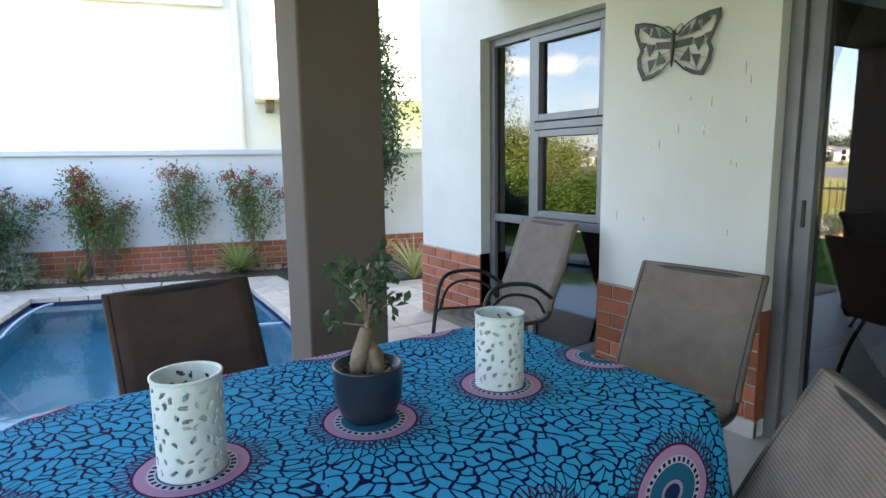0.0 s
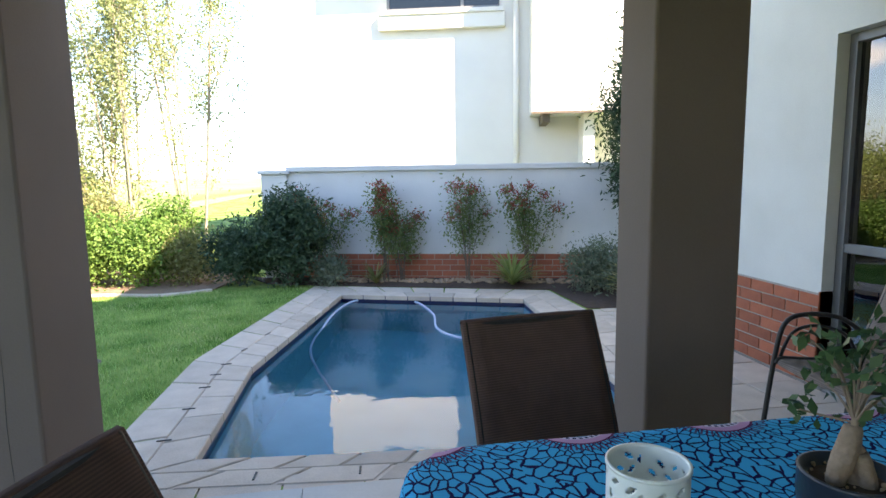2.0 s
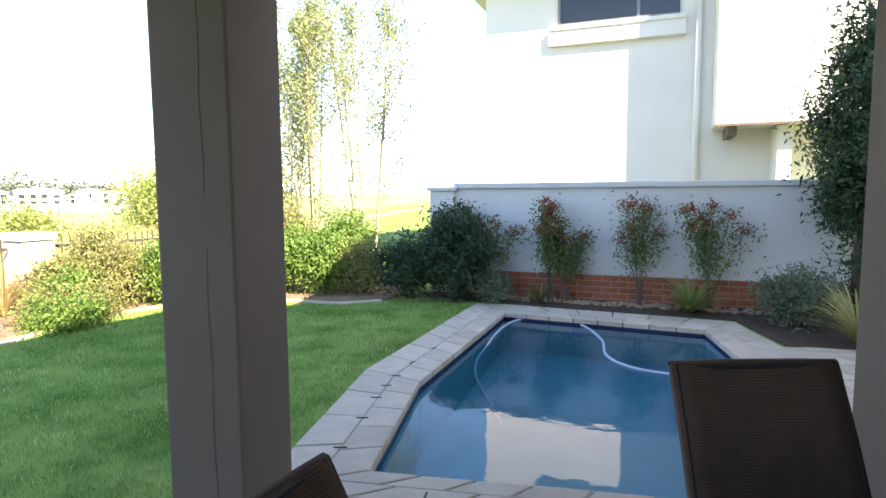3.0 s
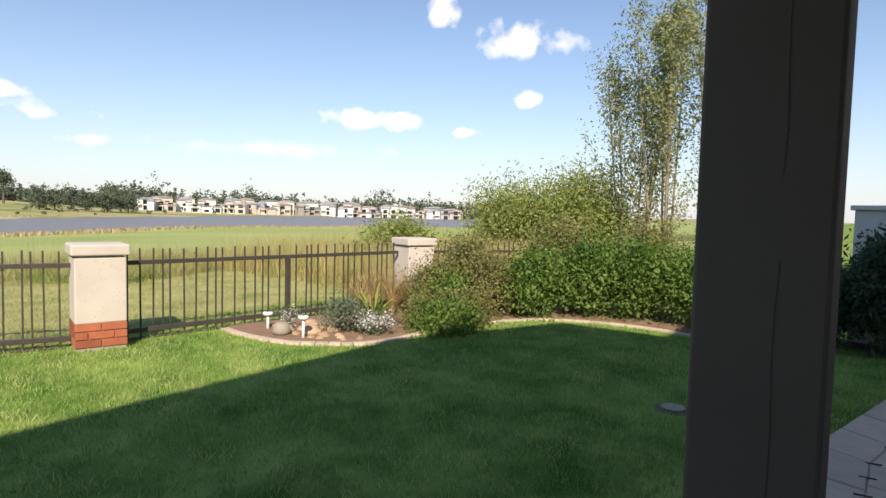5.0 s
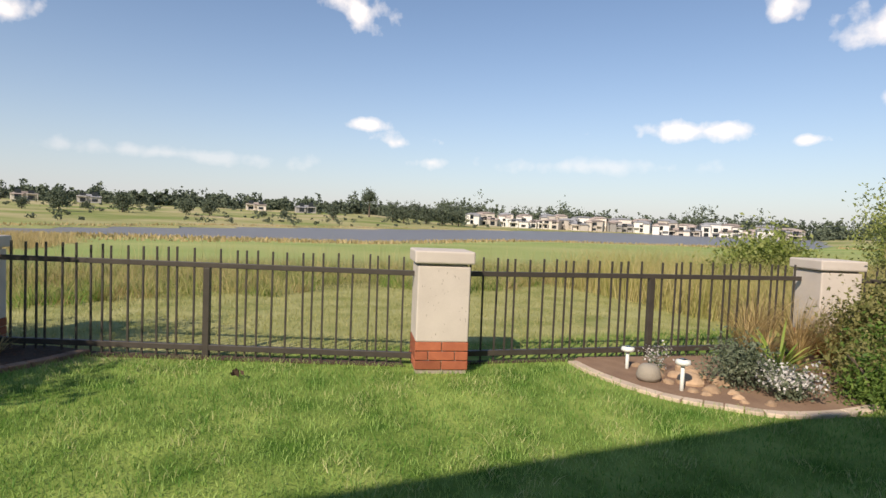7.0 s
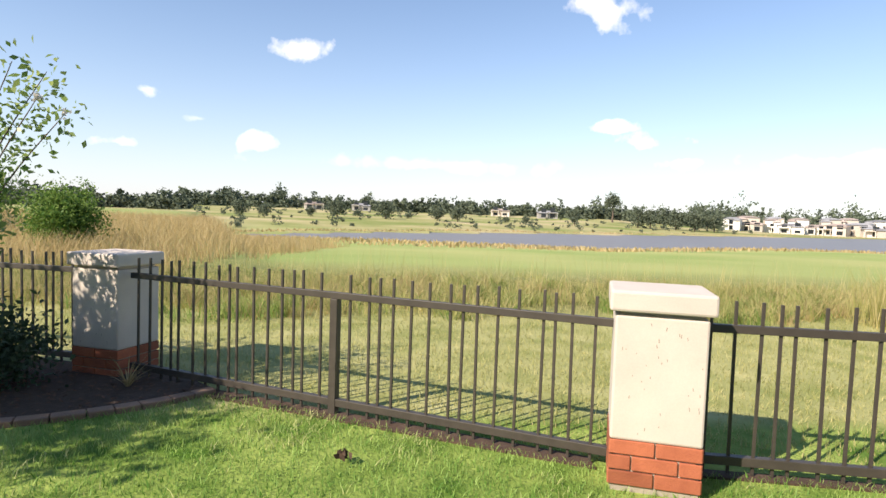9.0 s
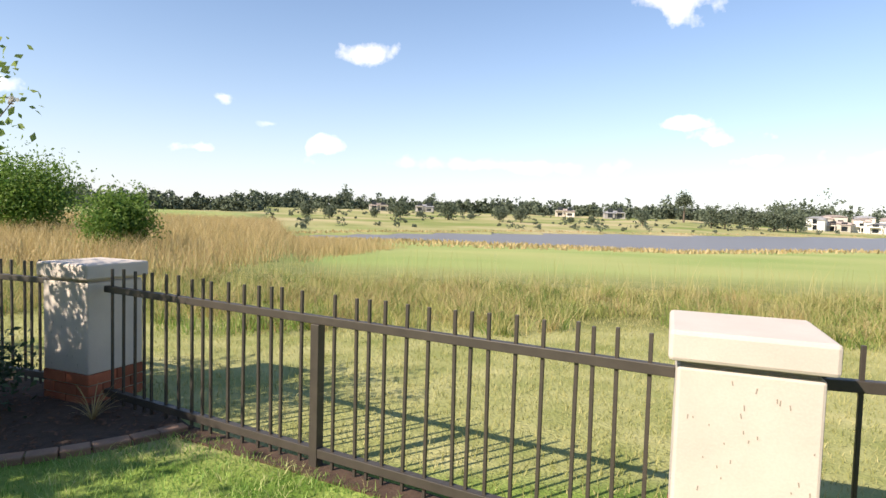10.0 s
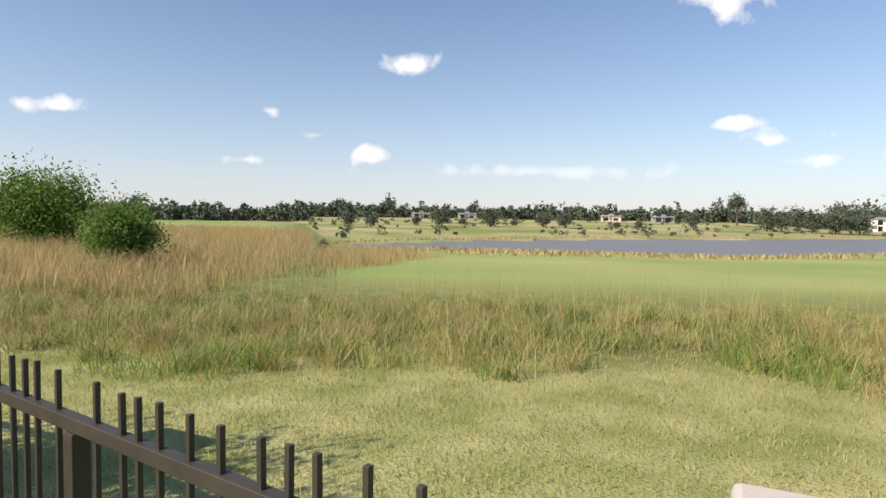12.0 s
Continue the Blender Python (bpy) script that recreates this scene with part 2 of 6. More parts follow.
M_LAMP = plain("lamp_steel", (0.62, 0.62, 0.62), 0.3, 0.8)
M_FIGBARK = mat("fig_bark", (0.33, 0.235, 0.165), (0.20, 0.14, 0.10), 25, 0.8, 0.6, 120)
M_EDGE = mat("edging_brick", (0.36, 0.22, 0.15), (0.24, 0.15, 0.105), 12, 0.9, 0.6, 100, rand=0.2)
M_PIT = mat("plaster_pit", (0.36, 0.31, 0.26), (0.30, 0.26, 0.22), 20, 0.95, 0.2, 90)
M_JOINT = mat("joint_dark", (0.10, 0.085, 0.07), (0.07, 0.06, 0.05), 20, 0.95, 0.2, 90)

M_GLASS = bpy.data.materials.new("window_glass")
M_GLASS.use_nodes = True
_n, _l = M_GLASS.node_tree.nodes, M_GLASS.node_tree.links
_n.clear()
_gl, _tr, _mx, _fr, _o = (_n.new(k) for k in ("ShaderNodeBsdfGlossy", "ShaderNodeBsdfTransparent", "ShaderNodeMixShader", "ShaderNodeFresnel", "ShaderNodeOutputMaterial"))
_gl.inputs["Roughness"].default_value = 0.0
_tr.inputs["Color"].default_value = (0.55, 0.58, 0.58, 1)
_fr.inputs["IOR"].default_value = 2.2
_l.new(_fr.outputs[0], _mx.inputs[0]); _l.new(_tr.outputs[0], _mx.inputs[1]); _l.new(_gl.outputs[0], _mx.inputs[2]); _l.new(_mx.outputs[0], _o.inputs[0])

M_WATER = plain("pool_water", (0.60, 0.84, 0.95), 0.0, Transmission_Weight=1.0, IOR=1.33)
M_LAKE = plain("lake_water", (0.19, 0.18, 0.18), 0.42, Specular_IOR_Level=0.15)
for m_, sc, st in ((M_WATER, 5.0, 0.04), (M_LAKE, 0.8, 0.25)):
    n_, l_ = m_.node_tree.nodes, m_.node_tree.links
    no_, bu_ = n_.new("ShaderNodeTexNoise"), n_.new("ShaderNodeBump")
    co_ = n_.new("ShaderNodeTexCoord")
    l_.new(co_.outputs["Object"], no_.inputs["Vector"])
    no_.inputs["Scale"].default_value = sc
    bu_.inputs["Strength"].default_value, bu_.inputs["Distance"].default_value = st, 0.05
    l_.new(no_.outputs["Fac"], bu_.inputs["Height"])
    l_.new(bu_.outputs[0], n_["Principled BSDF"].inputs["Normal"])


def cloth_material():
    """Printed cloth: blue cells with dark veins, ringed medallions on a staggered grid."""
    m = bpy.data.materials.new("printed_cloth")
    m.use_nodes = True
    n, l = m.node_tree.nodes, m.node_tree.links
    bs = n["Principled BSDF"]
    bs.inputs["Roughness"].default_value, bs.inputs["Specular IOR Level"].default_value = 0.85, 0.12
    co, sp = n.new("ShaderNodeTexCoord"), n.new("ShaderNodeSeparateXYZ")
    l.new(co.outputs["UV"], sp.inputs[0])

    def mm(op, a, b=None, c=None):
        k = n.new("ShaderNodeMath")
        k.operation = op
        for i, v in enumerate((a, b, c)):
            if isinstance(v, (int, float)):
                k.inputs[i].default_value = v
            elif v is not None:
                l.new(v, k.inputs[i])
        return k.outputs[0]

    def near(x0, y0, px, py):
        dx = mm("SUBTRACT", sp.outputs[0], x0)
        dy = mm("SUBTRACT", sp.outputs[1], y0)
        dx = mm("SUBTRACT", dx, mm("MULTIPLY", mm("ROUND", mm("DIVIDE", dx, px)), px))
        dy = mm("SUBTRACT", dy, mm("MULTIPLY", mm("ROUND", mm("DIVIDE", dy, py)), py))
        return mm("SQRT", mm("ADD", mm("MULTIPLY", dx, dx), mm("MULTIPLY", dy, dy))), mm("ARCTAN2", dy, dx)

    d1, a1 = near(0.417, 0.752, 0.373, 1.10)
    d2, a2 = near(0.512, 0.202, 0.373, 1.10)
    first = mm("LESS_THAN", d1, d2)
    d = mm("MINIMUM", d1, d2)
    ang = mm("ADD", mm("MULTIPLY", a1, first), mm("MULTIPLY", a2, mm("SUBTRACT", 1.0, first)))

    def blend(fac, a, b):
        k = n.new("ShaderNodeMix")
        k.data_type, k.clamp_factor = "RGBA", True
        l.new(fac, k.inputs["Factor"])
        for s, v in (("A", a), ("B", b)):
            if isinstance(v, tuple):
                k.inputs[s].default_value = (*v, 1)
            else:
                l.new(v, k.inputs[s])
        return k.outputs["Result"]

    vec = n.new("ShaderNodeCombineXYZ")
    l.new(mm("MULTIPLY", mm("LOGARITHM", mm("ADD", d, 0.06), 2.718), 4.2), vec.inputs[0])
    l.new(mm("MULTIPLY", ang, 5.0), vec.inputs[1])
    vo = n.new("ShaderNodeTexVoronoi")
    vo.feature, vo.voronoi_dimensions = "DISTANCE_TO_EDGE", "2D"
    warp2 = n.new("ShaderNodeTexNoise")
    warp2.inputs["Scale"].default_value = 14
    l.new(co.outputs["UV"], warp2.inputs["Vector"])
    vm = n.new("ShaderNodeVectorMath")
    vm.operation = "MULTIPLY_ADD"
    l.new(warp2.outputs["Color"], vm.inputs[0])
    vm.inputs[1].default_value = (0.9, 0.9, 0.9)
    l.new(vec.outputs[0], vm.inputs[2])
    l.new(vm.outputs[0], vo.inputs["Vector"])
    vo.inputs["Scale"].default_value = 1.75
    line = mm("LESS_THAN", vo.outputs["Distance"], 0.095)
    base = blend(line, (0.008, 0.38, 0.66), (0.002, 0.004, 0.055))
    rays = mm("GREATER_THAN", mm("SINE", mm("MULTIPLY", ang, 64.0)), 0.1)
    zone = mm("MULTIPLY", mm("LESS_THAN", d, 0.137), rays)
    base = blend(mm("MULTIPLY", zone, 0.85), base, (0.075, 0.006, 0.045))
    base = blend(mm("LESS_THAN", d, 0.108), base, (0.10, 0.012, 0.06))
    base = blend(mm("LESS_THAN", d, 0.102), base, (0.50, 0.27, 0.42))
    base = blend(mm("LESS_THAN", d, 0.081), base, (0.56, 0.50, 0.60))
    dots = mm("MULTIPLY", mm("GREATER_THAN", mm("SINE", mm("MULTIPLY", ang, 30.0)), -0.1), mm("LESS_THAN", mm("ABSOLUTE", mm("SUBTRACT", d, 0.073)), 0.005))
    base = blend(dots, base, (0.01, 0.012, 0.06))
    base = blend(mm("LESS_THAN", d, 0.065), base, (0.012, 0.13, 0.22))
    base = blend(mm("LESS_THAN", d, 0.030), base, (0.42, 0.30, 0.42))
    base = blend(mm("LESS_THAN", d, 0.022), base, (0.01, 0.03, 0.09))
    l.new(base, bs.inputs["Base Color"])
    no, bp = n.new("ShaderNodeTexNoise"), n.new("ShaderNodeBump")
    no.inputs["Scale"].default_value = 700
    l.new(co.outputs["UV"], no.inputs["Vector"])
    bp.inputs["Strength"].default_value, bp.inputs["Distance"].default_value = 0.2, 0.001
    l.new(no.outputs["Fac"], bp.inputs["Height"])
    l.new(bp.outputs[0], bs.inputs["Normal"])
    return m


M_CLOTH = cloth_material()

# ---- mesh helpers ----


def mesh_ob(name, verts, faces, material, parent=None, smooth=False):
    me = bpy.data.meshes.new(name)
    me.from_pydata([tuple(v) for v in verts], [], faces)
    me.materials.append(material)
    if smooth:
        me.polygons.foreach_set("use_smooth", [True] * len(me.polygons))
    me.update()
    ob = new(name, me)
    ob.parent = parent
    return ob


def part(name, bm, material, parent, label="", smooth=False):
    me = bpy.data.meshes.new(name)
    bmesh.ops.recalc_face_normals(bm, faces=bm.faces)
    bm.to_mesh(me)
    bm.free()
    me.materials.append(material)
    if smooth:
        me.polygons.foreach_set("use_smooth", [True] * len(me.polygons))
    ob = new(name, me)
    ob.parent = parent
    return tagged(ob, label) if label else ob


def empty(name, m=None, label="", category="", group="", kind=""):
    ob = new(name)
    if m is not None:
        ob.matrix_basis = m
    return tagged(ob, label, category, group, kind)


def bm_box(lo, hi, bevel=0.0, bm=None, m=None):
    bm = bm or bmesh.new()
    r = bmesh.ops.create_cube(bm, size=1.0)
    c, s = [(a + b) / 2 for a, b in zip(lo, hi)], [b - a for a, b in zip(lo, hi)]
    bmesh.ops.transform(bm, matrix=Matrix.Translation(c) @ Matrix.Diagonal((*s, 1)), verts=r["verts"])
    if bevel:
        bmesh.ops.bevel(bm, geom=list({e for v in r["verts"] for e in v.link_edges}), offset=bevel, segments=2, affect="EDGES", profile=0.5)
    if m is not None:
        bmesh.ops.transform(bm, matrix=m, verts=bm.verts)
    return bm


def bm_prism(poly, z0, z1, bm=None):
    bm = bm or bmesh.new()
    lo, hi = [bm.verts.new((x, y, z0)) for x, y in poly], [bm.verts.new((x, y, z1)) for x, y in poly]
    k = len(poly)
    bm.faces.new(hi), bm.faces.new(lo[::-1])
    for i in range(k):
        bm.faces.new((lo[i], lo[(i + 1) % k], hi[(i + 1) % k], hi[i]))
    return bm


def bm_lathe(profile, seg=32, bm=None):
    bm = bm or bmesh.new()
    rings = []
    for r, z in profile:
        rings.append([bm.verts.new((r * math.cos(2 * math.pi * i / seg), r * math.sin(2 * math.pi * i / seg), z)) for i in range(seg)])
    for a, b in zip(rings, rings[1:]):
        for i in range(seg):
            bm.faces.new((a[i], a[(i + 1) % seg], b[(i + 1) % seg], b[i]))
    return bm


def bm_tube(pts, radius, seg=8, bm=None, taper=None):
    """A round bar along points; taper gives a radius for each."""
    bm = bm or bmesh.new()
    pts = [Vector(p) for p in pts]
    rings = []
    for i, p in enumerate(pts):
        d = (pts[min(i + 1, len(pts) - 1)] - pts[max(i - 1, 0)]).normalized()
        side = d.cross(Vector((0.31, 0.17, 0.93))).normalized()
        up = side.cross(d)
        r = taper[i] if taper else radius
        rings.append([bm.verts.new(p + r * (math.cos(2 * math.pi * k / seg) * side + math.sin(2 * math.pi * k / seg) * up)) for k in range(seg)])
    for a, b in zip(rings, rings[1:]):
        for k in range(seg):
            bm.faces.new((a[k], a[(k + 1) % seg], b[(k + 1) % seg], b[k]))
    bm.faces.new(rings[0][::-1]), bm.faces.new(rings[-1])
    return bm


def smooth_line(pts, n=8):
    """Points along a Catmull-Rom curve."""
    pts = [Vector(p) for p in pts]
    out = []
    for i in range(len(pts) - 1):
        a, b, c, d = pts[max(i - 1, 0)], pts[i], pts[i + 1], pts[min(i + 2, len(pts) - 1)]
        for k in range(n):
            t = k / n
            out.append(0.5 * (2 * b + (c - a) * t + (2 * a - 5 * b + 4 * c - d) * t * t + (3 * b - 3 * c + d - a) * t ** 3))
    return out + [pts[-1]]


def blades(name, xy, z, h0, h1, width, lean, material, parent=None, seed=1):
    """Upright grass blades, one bent pair of triangles each, joined into one mesh."""
    rg = np.random.RandomState(seed)
    k = len(xy)
    h = rg.uniform(h0, h1, k)
    a, b = rg.uniform(0, 2 * np.pi, k), rg.uniform(0, 2 * np.pi, k)
    ln = rg.uniform(0.1, lean, k) * h
    base = np.column_stack([xy, z])
    side = np.column_stack([np.cos(a), np.sin(a), np.zeros(k)]) * (width * rg.uniform(0.6, 1.4, k))[:, None]
    mid = base + np.column_stack([np.cos(b) * ln * 0.35, np.sin(b) * ln * 0.35, h * 0.6])
    tip = base + np.column_stack([np.cos(b) * ln, np.sin(b) * ln, h])
    v = np.stack([base - side, base + side, mid + side * 0.6, mid - side * 0.6, tip], 1).reshape(-1, 3)
    i = np.arange(k)[:, None] * 5
    me = bpy.data.meshes.new(name)
    me.vertices.add(len(v)), me.vertices.foreach_set("co", v.ravel())
    loops = np.hstack([i + 0, i + 1, i + 2, i + 3, i + 3, i + 2, i + 4]).ravel()
    me.loops.add(len(loops)), me.loops.foreach_set("vertex_index", loops)
    start = (np.arange(k)[:, None] * 7 + np.array([0, 4])).ravel()
    me.polygons.add(2 * k)
    me.polygons.foreach_set("loop_start", start)
    me.update(calc_edges=True)
    me.materials.append(material)
    ob = new(name, me)
    ob.parent = parent
    return ob


def leaves_mesh(name, centres, size, material, parent=None, seed=1, flat=0.0, long=1.6):
    """Small pointed leaves at the given centres, joined into one mesh."""
    rg = np.random.RandomState(seed)
    k = len(centres)
    d = rg.normal(size=(k, 3))
    d[:, 2] = d[:, 2] * (1 - flat) + 0.25
    d /= np.linalg.norm(d, axis=1)[:, None]
    s = np.cross(d, rg.normal(size=(k, 3)))
    s /= np.linalg.norm(s, axis=1)[:, None] + 1e-9
    z = size * rg.uniform(0.6, 1.35, k)[:, None]
    bend = np.cross(d, s) * z * 0.18
    v = np.stack([centres - d * z * long / 2, centres + s * z * 0.42 + bend, centres + d * z * long / 2, centres - s * z * 0.42 + bend], 1).reshape(-1, 3)
    me = bpy.data.meshes.new(name)
    me.vertices.add(4 * k), me.vertices.foreach_set("co", v.ravel())
    me.loops.add(4 * k), me.loops.foreach_set("vertex_index", np.arange(4 * k))
    me.polygons.add(k), me.polygons.foreach_set("loop_start", np.arange(k) * 4)
    me.update(calc_edges=True)
    me.materials.append(material)
    ob = new(name, me)
    ob.parent = parent
    return ob


def clumps(n, lo, hi, seed, per=40, spread=0.12, shape="round", shell=0.55):
    """Leaf centres gathered in clumps within a box-bounded crown with gaps and an uneven outline."""
    rg = np.random.RandomState(seed)
    lo, hi = np.array(lo, float), np.array(hi, float)
    k = max(1, n // per)
    p = rg.normal(size=(k, 3))
    p /= np.linalg.norm(p, axis=1)[:, None]
    r = (shell + (1 - shell) * rg.uniform(0, 1, k) ** 0.6) * rg.uniform(0.75, 1.08, k)
    az = np.arctan2(p[:, 1], p[:, 0])
    r *= 0.86 + 0.20 * np.sin(3 * az + seed) * np.cos(5 * p[:, 2] + 0.7 * seed) + 0.14 * np.sin(5 * az + 2.1 * seed + 4 * p[:, 2])
    p = p * r[:, None]
    if shape == "spire":
        w = 1.0 - 0.55 * np.abs(p[:, 2])
        p[:, :2] *= w[:, None]
    c = (lo + hi) / 2 + p * (hi - lo) / 2
    q = np.repeat(c, per, 0) + rg.normal(size=(k * per, 3)) * spread * np.repeat(rg.uniform(0.6, 1.3, k), per)[:, None]
    return q

# ---- ground ----
G = -0.17
POOL = [(-0.91, 3.20), (-0.85, 4.80), (-0.143, 7.66), (2.10, 6.87), (2.03, 5.5), (1.86, 2.94)]
COPE = [(-1.46, 2.96), (-1.36, 5.08), (-0.52, 8.36), (2.57, 7.32), (2.62, 5.64), (2.11, 2.60)]
FAR_PHI = [30, 45, 60, 72, 90, 104, 112]
NEAR_R, FAR_R = [125, 110, 88, 66, 64, 67, 72], [420, 320, 208, 150, 110, 87, 73]
RISE = [0.0, 0.001, 0.006, 0.024, 0.022, 0.020, 0.018]
EX, EY = -7.0, 3.0


def inside(x, y, poly):
    hit = False
    for i in range(len(poly)):
        (x1, y1), (x2, y2) = poly[i - 1], poly[i]
        if (y1 > y) != (y2 > y) and x < (x2 - x1) * (y - y1) / (y2 - y1) + x1:
            hit = not hit
    return hit


def offset_poly(poly, d):
    """The polygon moved outwards by d (clockwise order)."""
    out = []
    k = len(poly)
    for i in range(k):
        a, b, c = Vector(poly[i - 1]), Vector(poly[i]), Vector(poly[(i + 1) % k])
        n1 = Vector((-(b - a).y, (b - a).x)).normalized()
        n2 = Vector((-(c - b).y, (c - b).x)).normalized()
        m = (n1 + n2).normalized()
        out.append(tuple(b + m * d / max(0.5, m.dot(n1))))
    return out



def inside_many(p, poly):
    """inside() for an array of places."""
    x, y = p[:, 0], p[:, 1]
    hit = np.zeros(len(p), bool)
    for i in range(len(poly)):
        (x1, y1), (x2, y2) = poly[i - 1], poly[i]
        if y1 != y2:
            hit ^= ((y1 > y) != (y2 > y)) & (x < (x2 - x1) * (y - y1) / (y2 - y1) + x1)
    return hit


def ground_z(x, y):
    r = math.hypot(x - EX, y - EY)
    phi = math.degrees(math.atan2(-(x - EX), y - EY))
    if x > -8.2 or r < 4:
        z = G
    else:
        phi_c = min(112, max(30, phi))
        r1, r2, k = (float(np.interp(phi_c, FAR_PHI, v)) for v in (NEAR_R, FAR_R, RISE))
        if phi > 112 or phi < 30:
            z = G - 0.008 * min(r, 120)
            if phi > 112:
                z = G + min(1.2, 0.012 * max(0, r - 9)) - 0.010 * max(0, r - 60) * (r < 160) - (r >= 160) * 1.0
        elif r < r1:
            z = G + (-2.0 - G) * max(0, (r - 10) / (r1 - 10))
        elif r < r2:
            z = -2.9
        else:
            z = -2.0 + min(k * (r - r2), 7.5)
        if r > 14:
            z += 0.25 * noise.noise((x * 0.05, y * 0.05, 0)) * min(1, (r - 14) / 30)
    return z



def ground_zs(p):
    """ground_z() for an array of places, read from a table."""
    step = 0.5 if len(p) > 20000 else 0.0
    if not step:
        return np.array([ground_z(a, b) for a, b in p])
    key = np.round(p / step).astype(int)
    u, inv = np.unique(key, axis=0, return_inverse=True)
    z = np.array([ground_z(a * step, b * step) for a, b in u])
    return z[inv.ravel()]


def graded(lo, hi, step, far, grow=1.18):
    v = list(np.arange(lo, hi + 1e-6, step))
    s, a, b = step, lo, hi
    while b < far:
        s *= grow
        a, b = a - s, b + s
        v = [a] + v + [b]
    return v


gx, gy = graded(-3, 4, 0.14, 3500, 1.09), graded(2, 10, 0.14, 3500, 1.09)
MIDPOOL = offset_poly(POOL, 0.22)
gv, gf = [], []
for j, y in enumerate(gy):
    for i, x in enumerate(gx):
        z = -1.8 if inside(x, y, MIDPOOL) else ground_z(x, y)
        gv.append((x, y, z))
w = len(gx)
for j in range(len(gy) - 1):
    for i in range(w - 1):
        gf.append((j * w + i, j * w + i + 1, (j + 1) * w + i + 1, (j + 1) * w + i))


def ground_material():
    """Lawn inside the fence, pale mown grass and meadow outside."""
    m = bpy.data.materials.new("ground_grass")
    m.use_nodes = True
    n, l = m.node_tree.nodes, m.node_tree.links
    bs = n["Principled BSDF"]
    bs.inputs["Roughness"].default_value, bs.inputs["Specular IOR Level"].default_value = 0.95, 0.1
    co, sp = n.new("ShaderNodeTexCoord"), n.new("ShaderNodeSeparateXYZ")
    l.new(co.outputs["Object"], sp.inputs[0])

    def noi(s, d=6):
        t = n.new("ShaderNodeTexNoise")
        t.inputs["Scale"].default_value, t.inputs["Detail"].default_value = s, d
        l.new(co.outputs["Object"], t.inputs["Vector"])
        return t.outputs["Fac"]

    def ramp(v, stops):
        r = n.new("ShaderNodeValToRGB")
        while len(r.color_ramp.elements) < len(stops):
            r.color_ramp.elements.new(0.5)
        for e, (p, c) in zip(r.color_ramp.elements, stops):
            e.position, e.color = p, (*c, 1)
        l.new(v, r.inputs[0])
        return r.outputs[0]

    def mix(f, a, b):
        k = n.new("ShaderNodeMix")
        k.data_type, k.clamp_factor = "RGBA", True
        l.new(f, k.inputs["Factor"]), l.new(a, k.inputs["A"]), l.new(b, k.inputs["B"])
        return k.outputs["Result"]

    def rng(v, a, b):
        r = n.new("ShaderNodeMapRange")
        r.inputs["From Min"].default_value, r.inputs["From Max"].default_value = a, b
        l.new(v, r.inputs["Value"])
        return r.outputs[0]

    near = ramp(noi(2.2, 9), ((0.34, (0.07, 0.15, 0.022)), (0.66, (0.30, 0.38, 0.10))))
    mown = ramp(noi(1.7), ((0.3, (0.22, 0.25, 0.08)), (0.7, (0.44, 0.42, 0.20))))
    green = ramp(noi(0.06), ((0.35, (0.26, 0.34, 0.11)), (0.65, (0.38, 0.40, 0.16))))
    meadow = ramp(noi(0.035, 8), ((0.36, (0.19, 0.24, 0.07)), (0.5, (0.33, 0.32, 0.14)), (0.62, (0.46, 0.39, 0.22))))
    x = sp.outputs[0]
    minus = n.new("ShaderNodeMath")
    minus.operation = "MULTIPLY"
    minus.inputs[1].default_value = -1
    l.new(x, minus.inputs[0])
    col = mix(rng(minus.outputs[0], 8.2, 8.5), near, mown)
    # litter under the tall grass, darkened further for the shade between tufts
    litter = ramp(noi(2.5), ((0.3, (0.09, 0.11, 0.035)), (0.7, (0.24, 0.23, 0.09))))
    col = mix(rng(minus.outputs[0], 12.6, 13.6), col, litter)
    col = mix(rng(minus.outputs[0], 16, 24), col, green)
    col = mix(rng(minus.outputs[0], 70, 120), col, meadow)
    l.new(col, bs.inputs["Base Color"])
    bp = n.new("ShaderNodeBump")
    bp.inputs["Strength"].default_value, bp.inputs["Distance"].default_value = 0.7, 0.03
    l.new(noi(35), bp.inputs["Height"])
    l.new(bp.outputs[0], bs.inputs["Normal"])
    return m


ground = tagged(mesh_ob("ground", gv, gf, ground_material(), smooth=True), "green lawn and pale meadow running to the lake", "ground", kind="structure")
# lake sheet
lv, lf = [], []
for i, phi in enumerate(np.arange(22, 115.1, 1.5)):
    r1, r2 = float(np.interp(phi, FAR_PHI, NEAR_R)) - 4, float(np.interp(phi, FAR_PHI, FAR_R)) + 6
    for r in (r1, r2):
        lv.append((EX - r * math.sin(radians(phi)), EY + r * math.cos(radians(phi)), -2.25))
    if i:
        lf.append((2 * i - 2, 2 * i - 1, 2 * i + 1, 2 * i))
tagged(mesh_ob("lake", lv, lf, M_LAKE), "still grey-blue lake beyond the meadow", "lake", kind="structure")

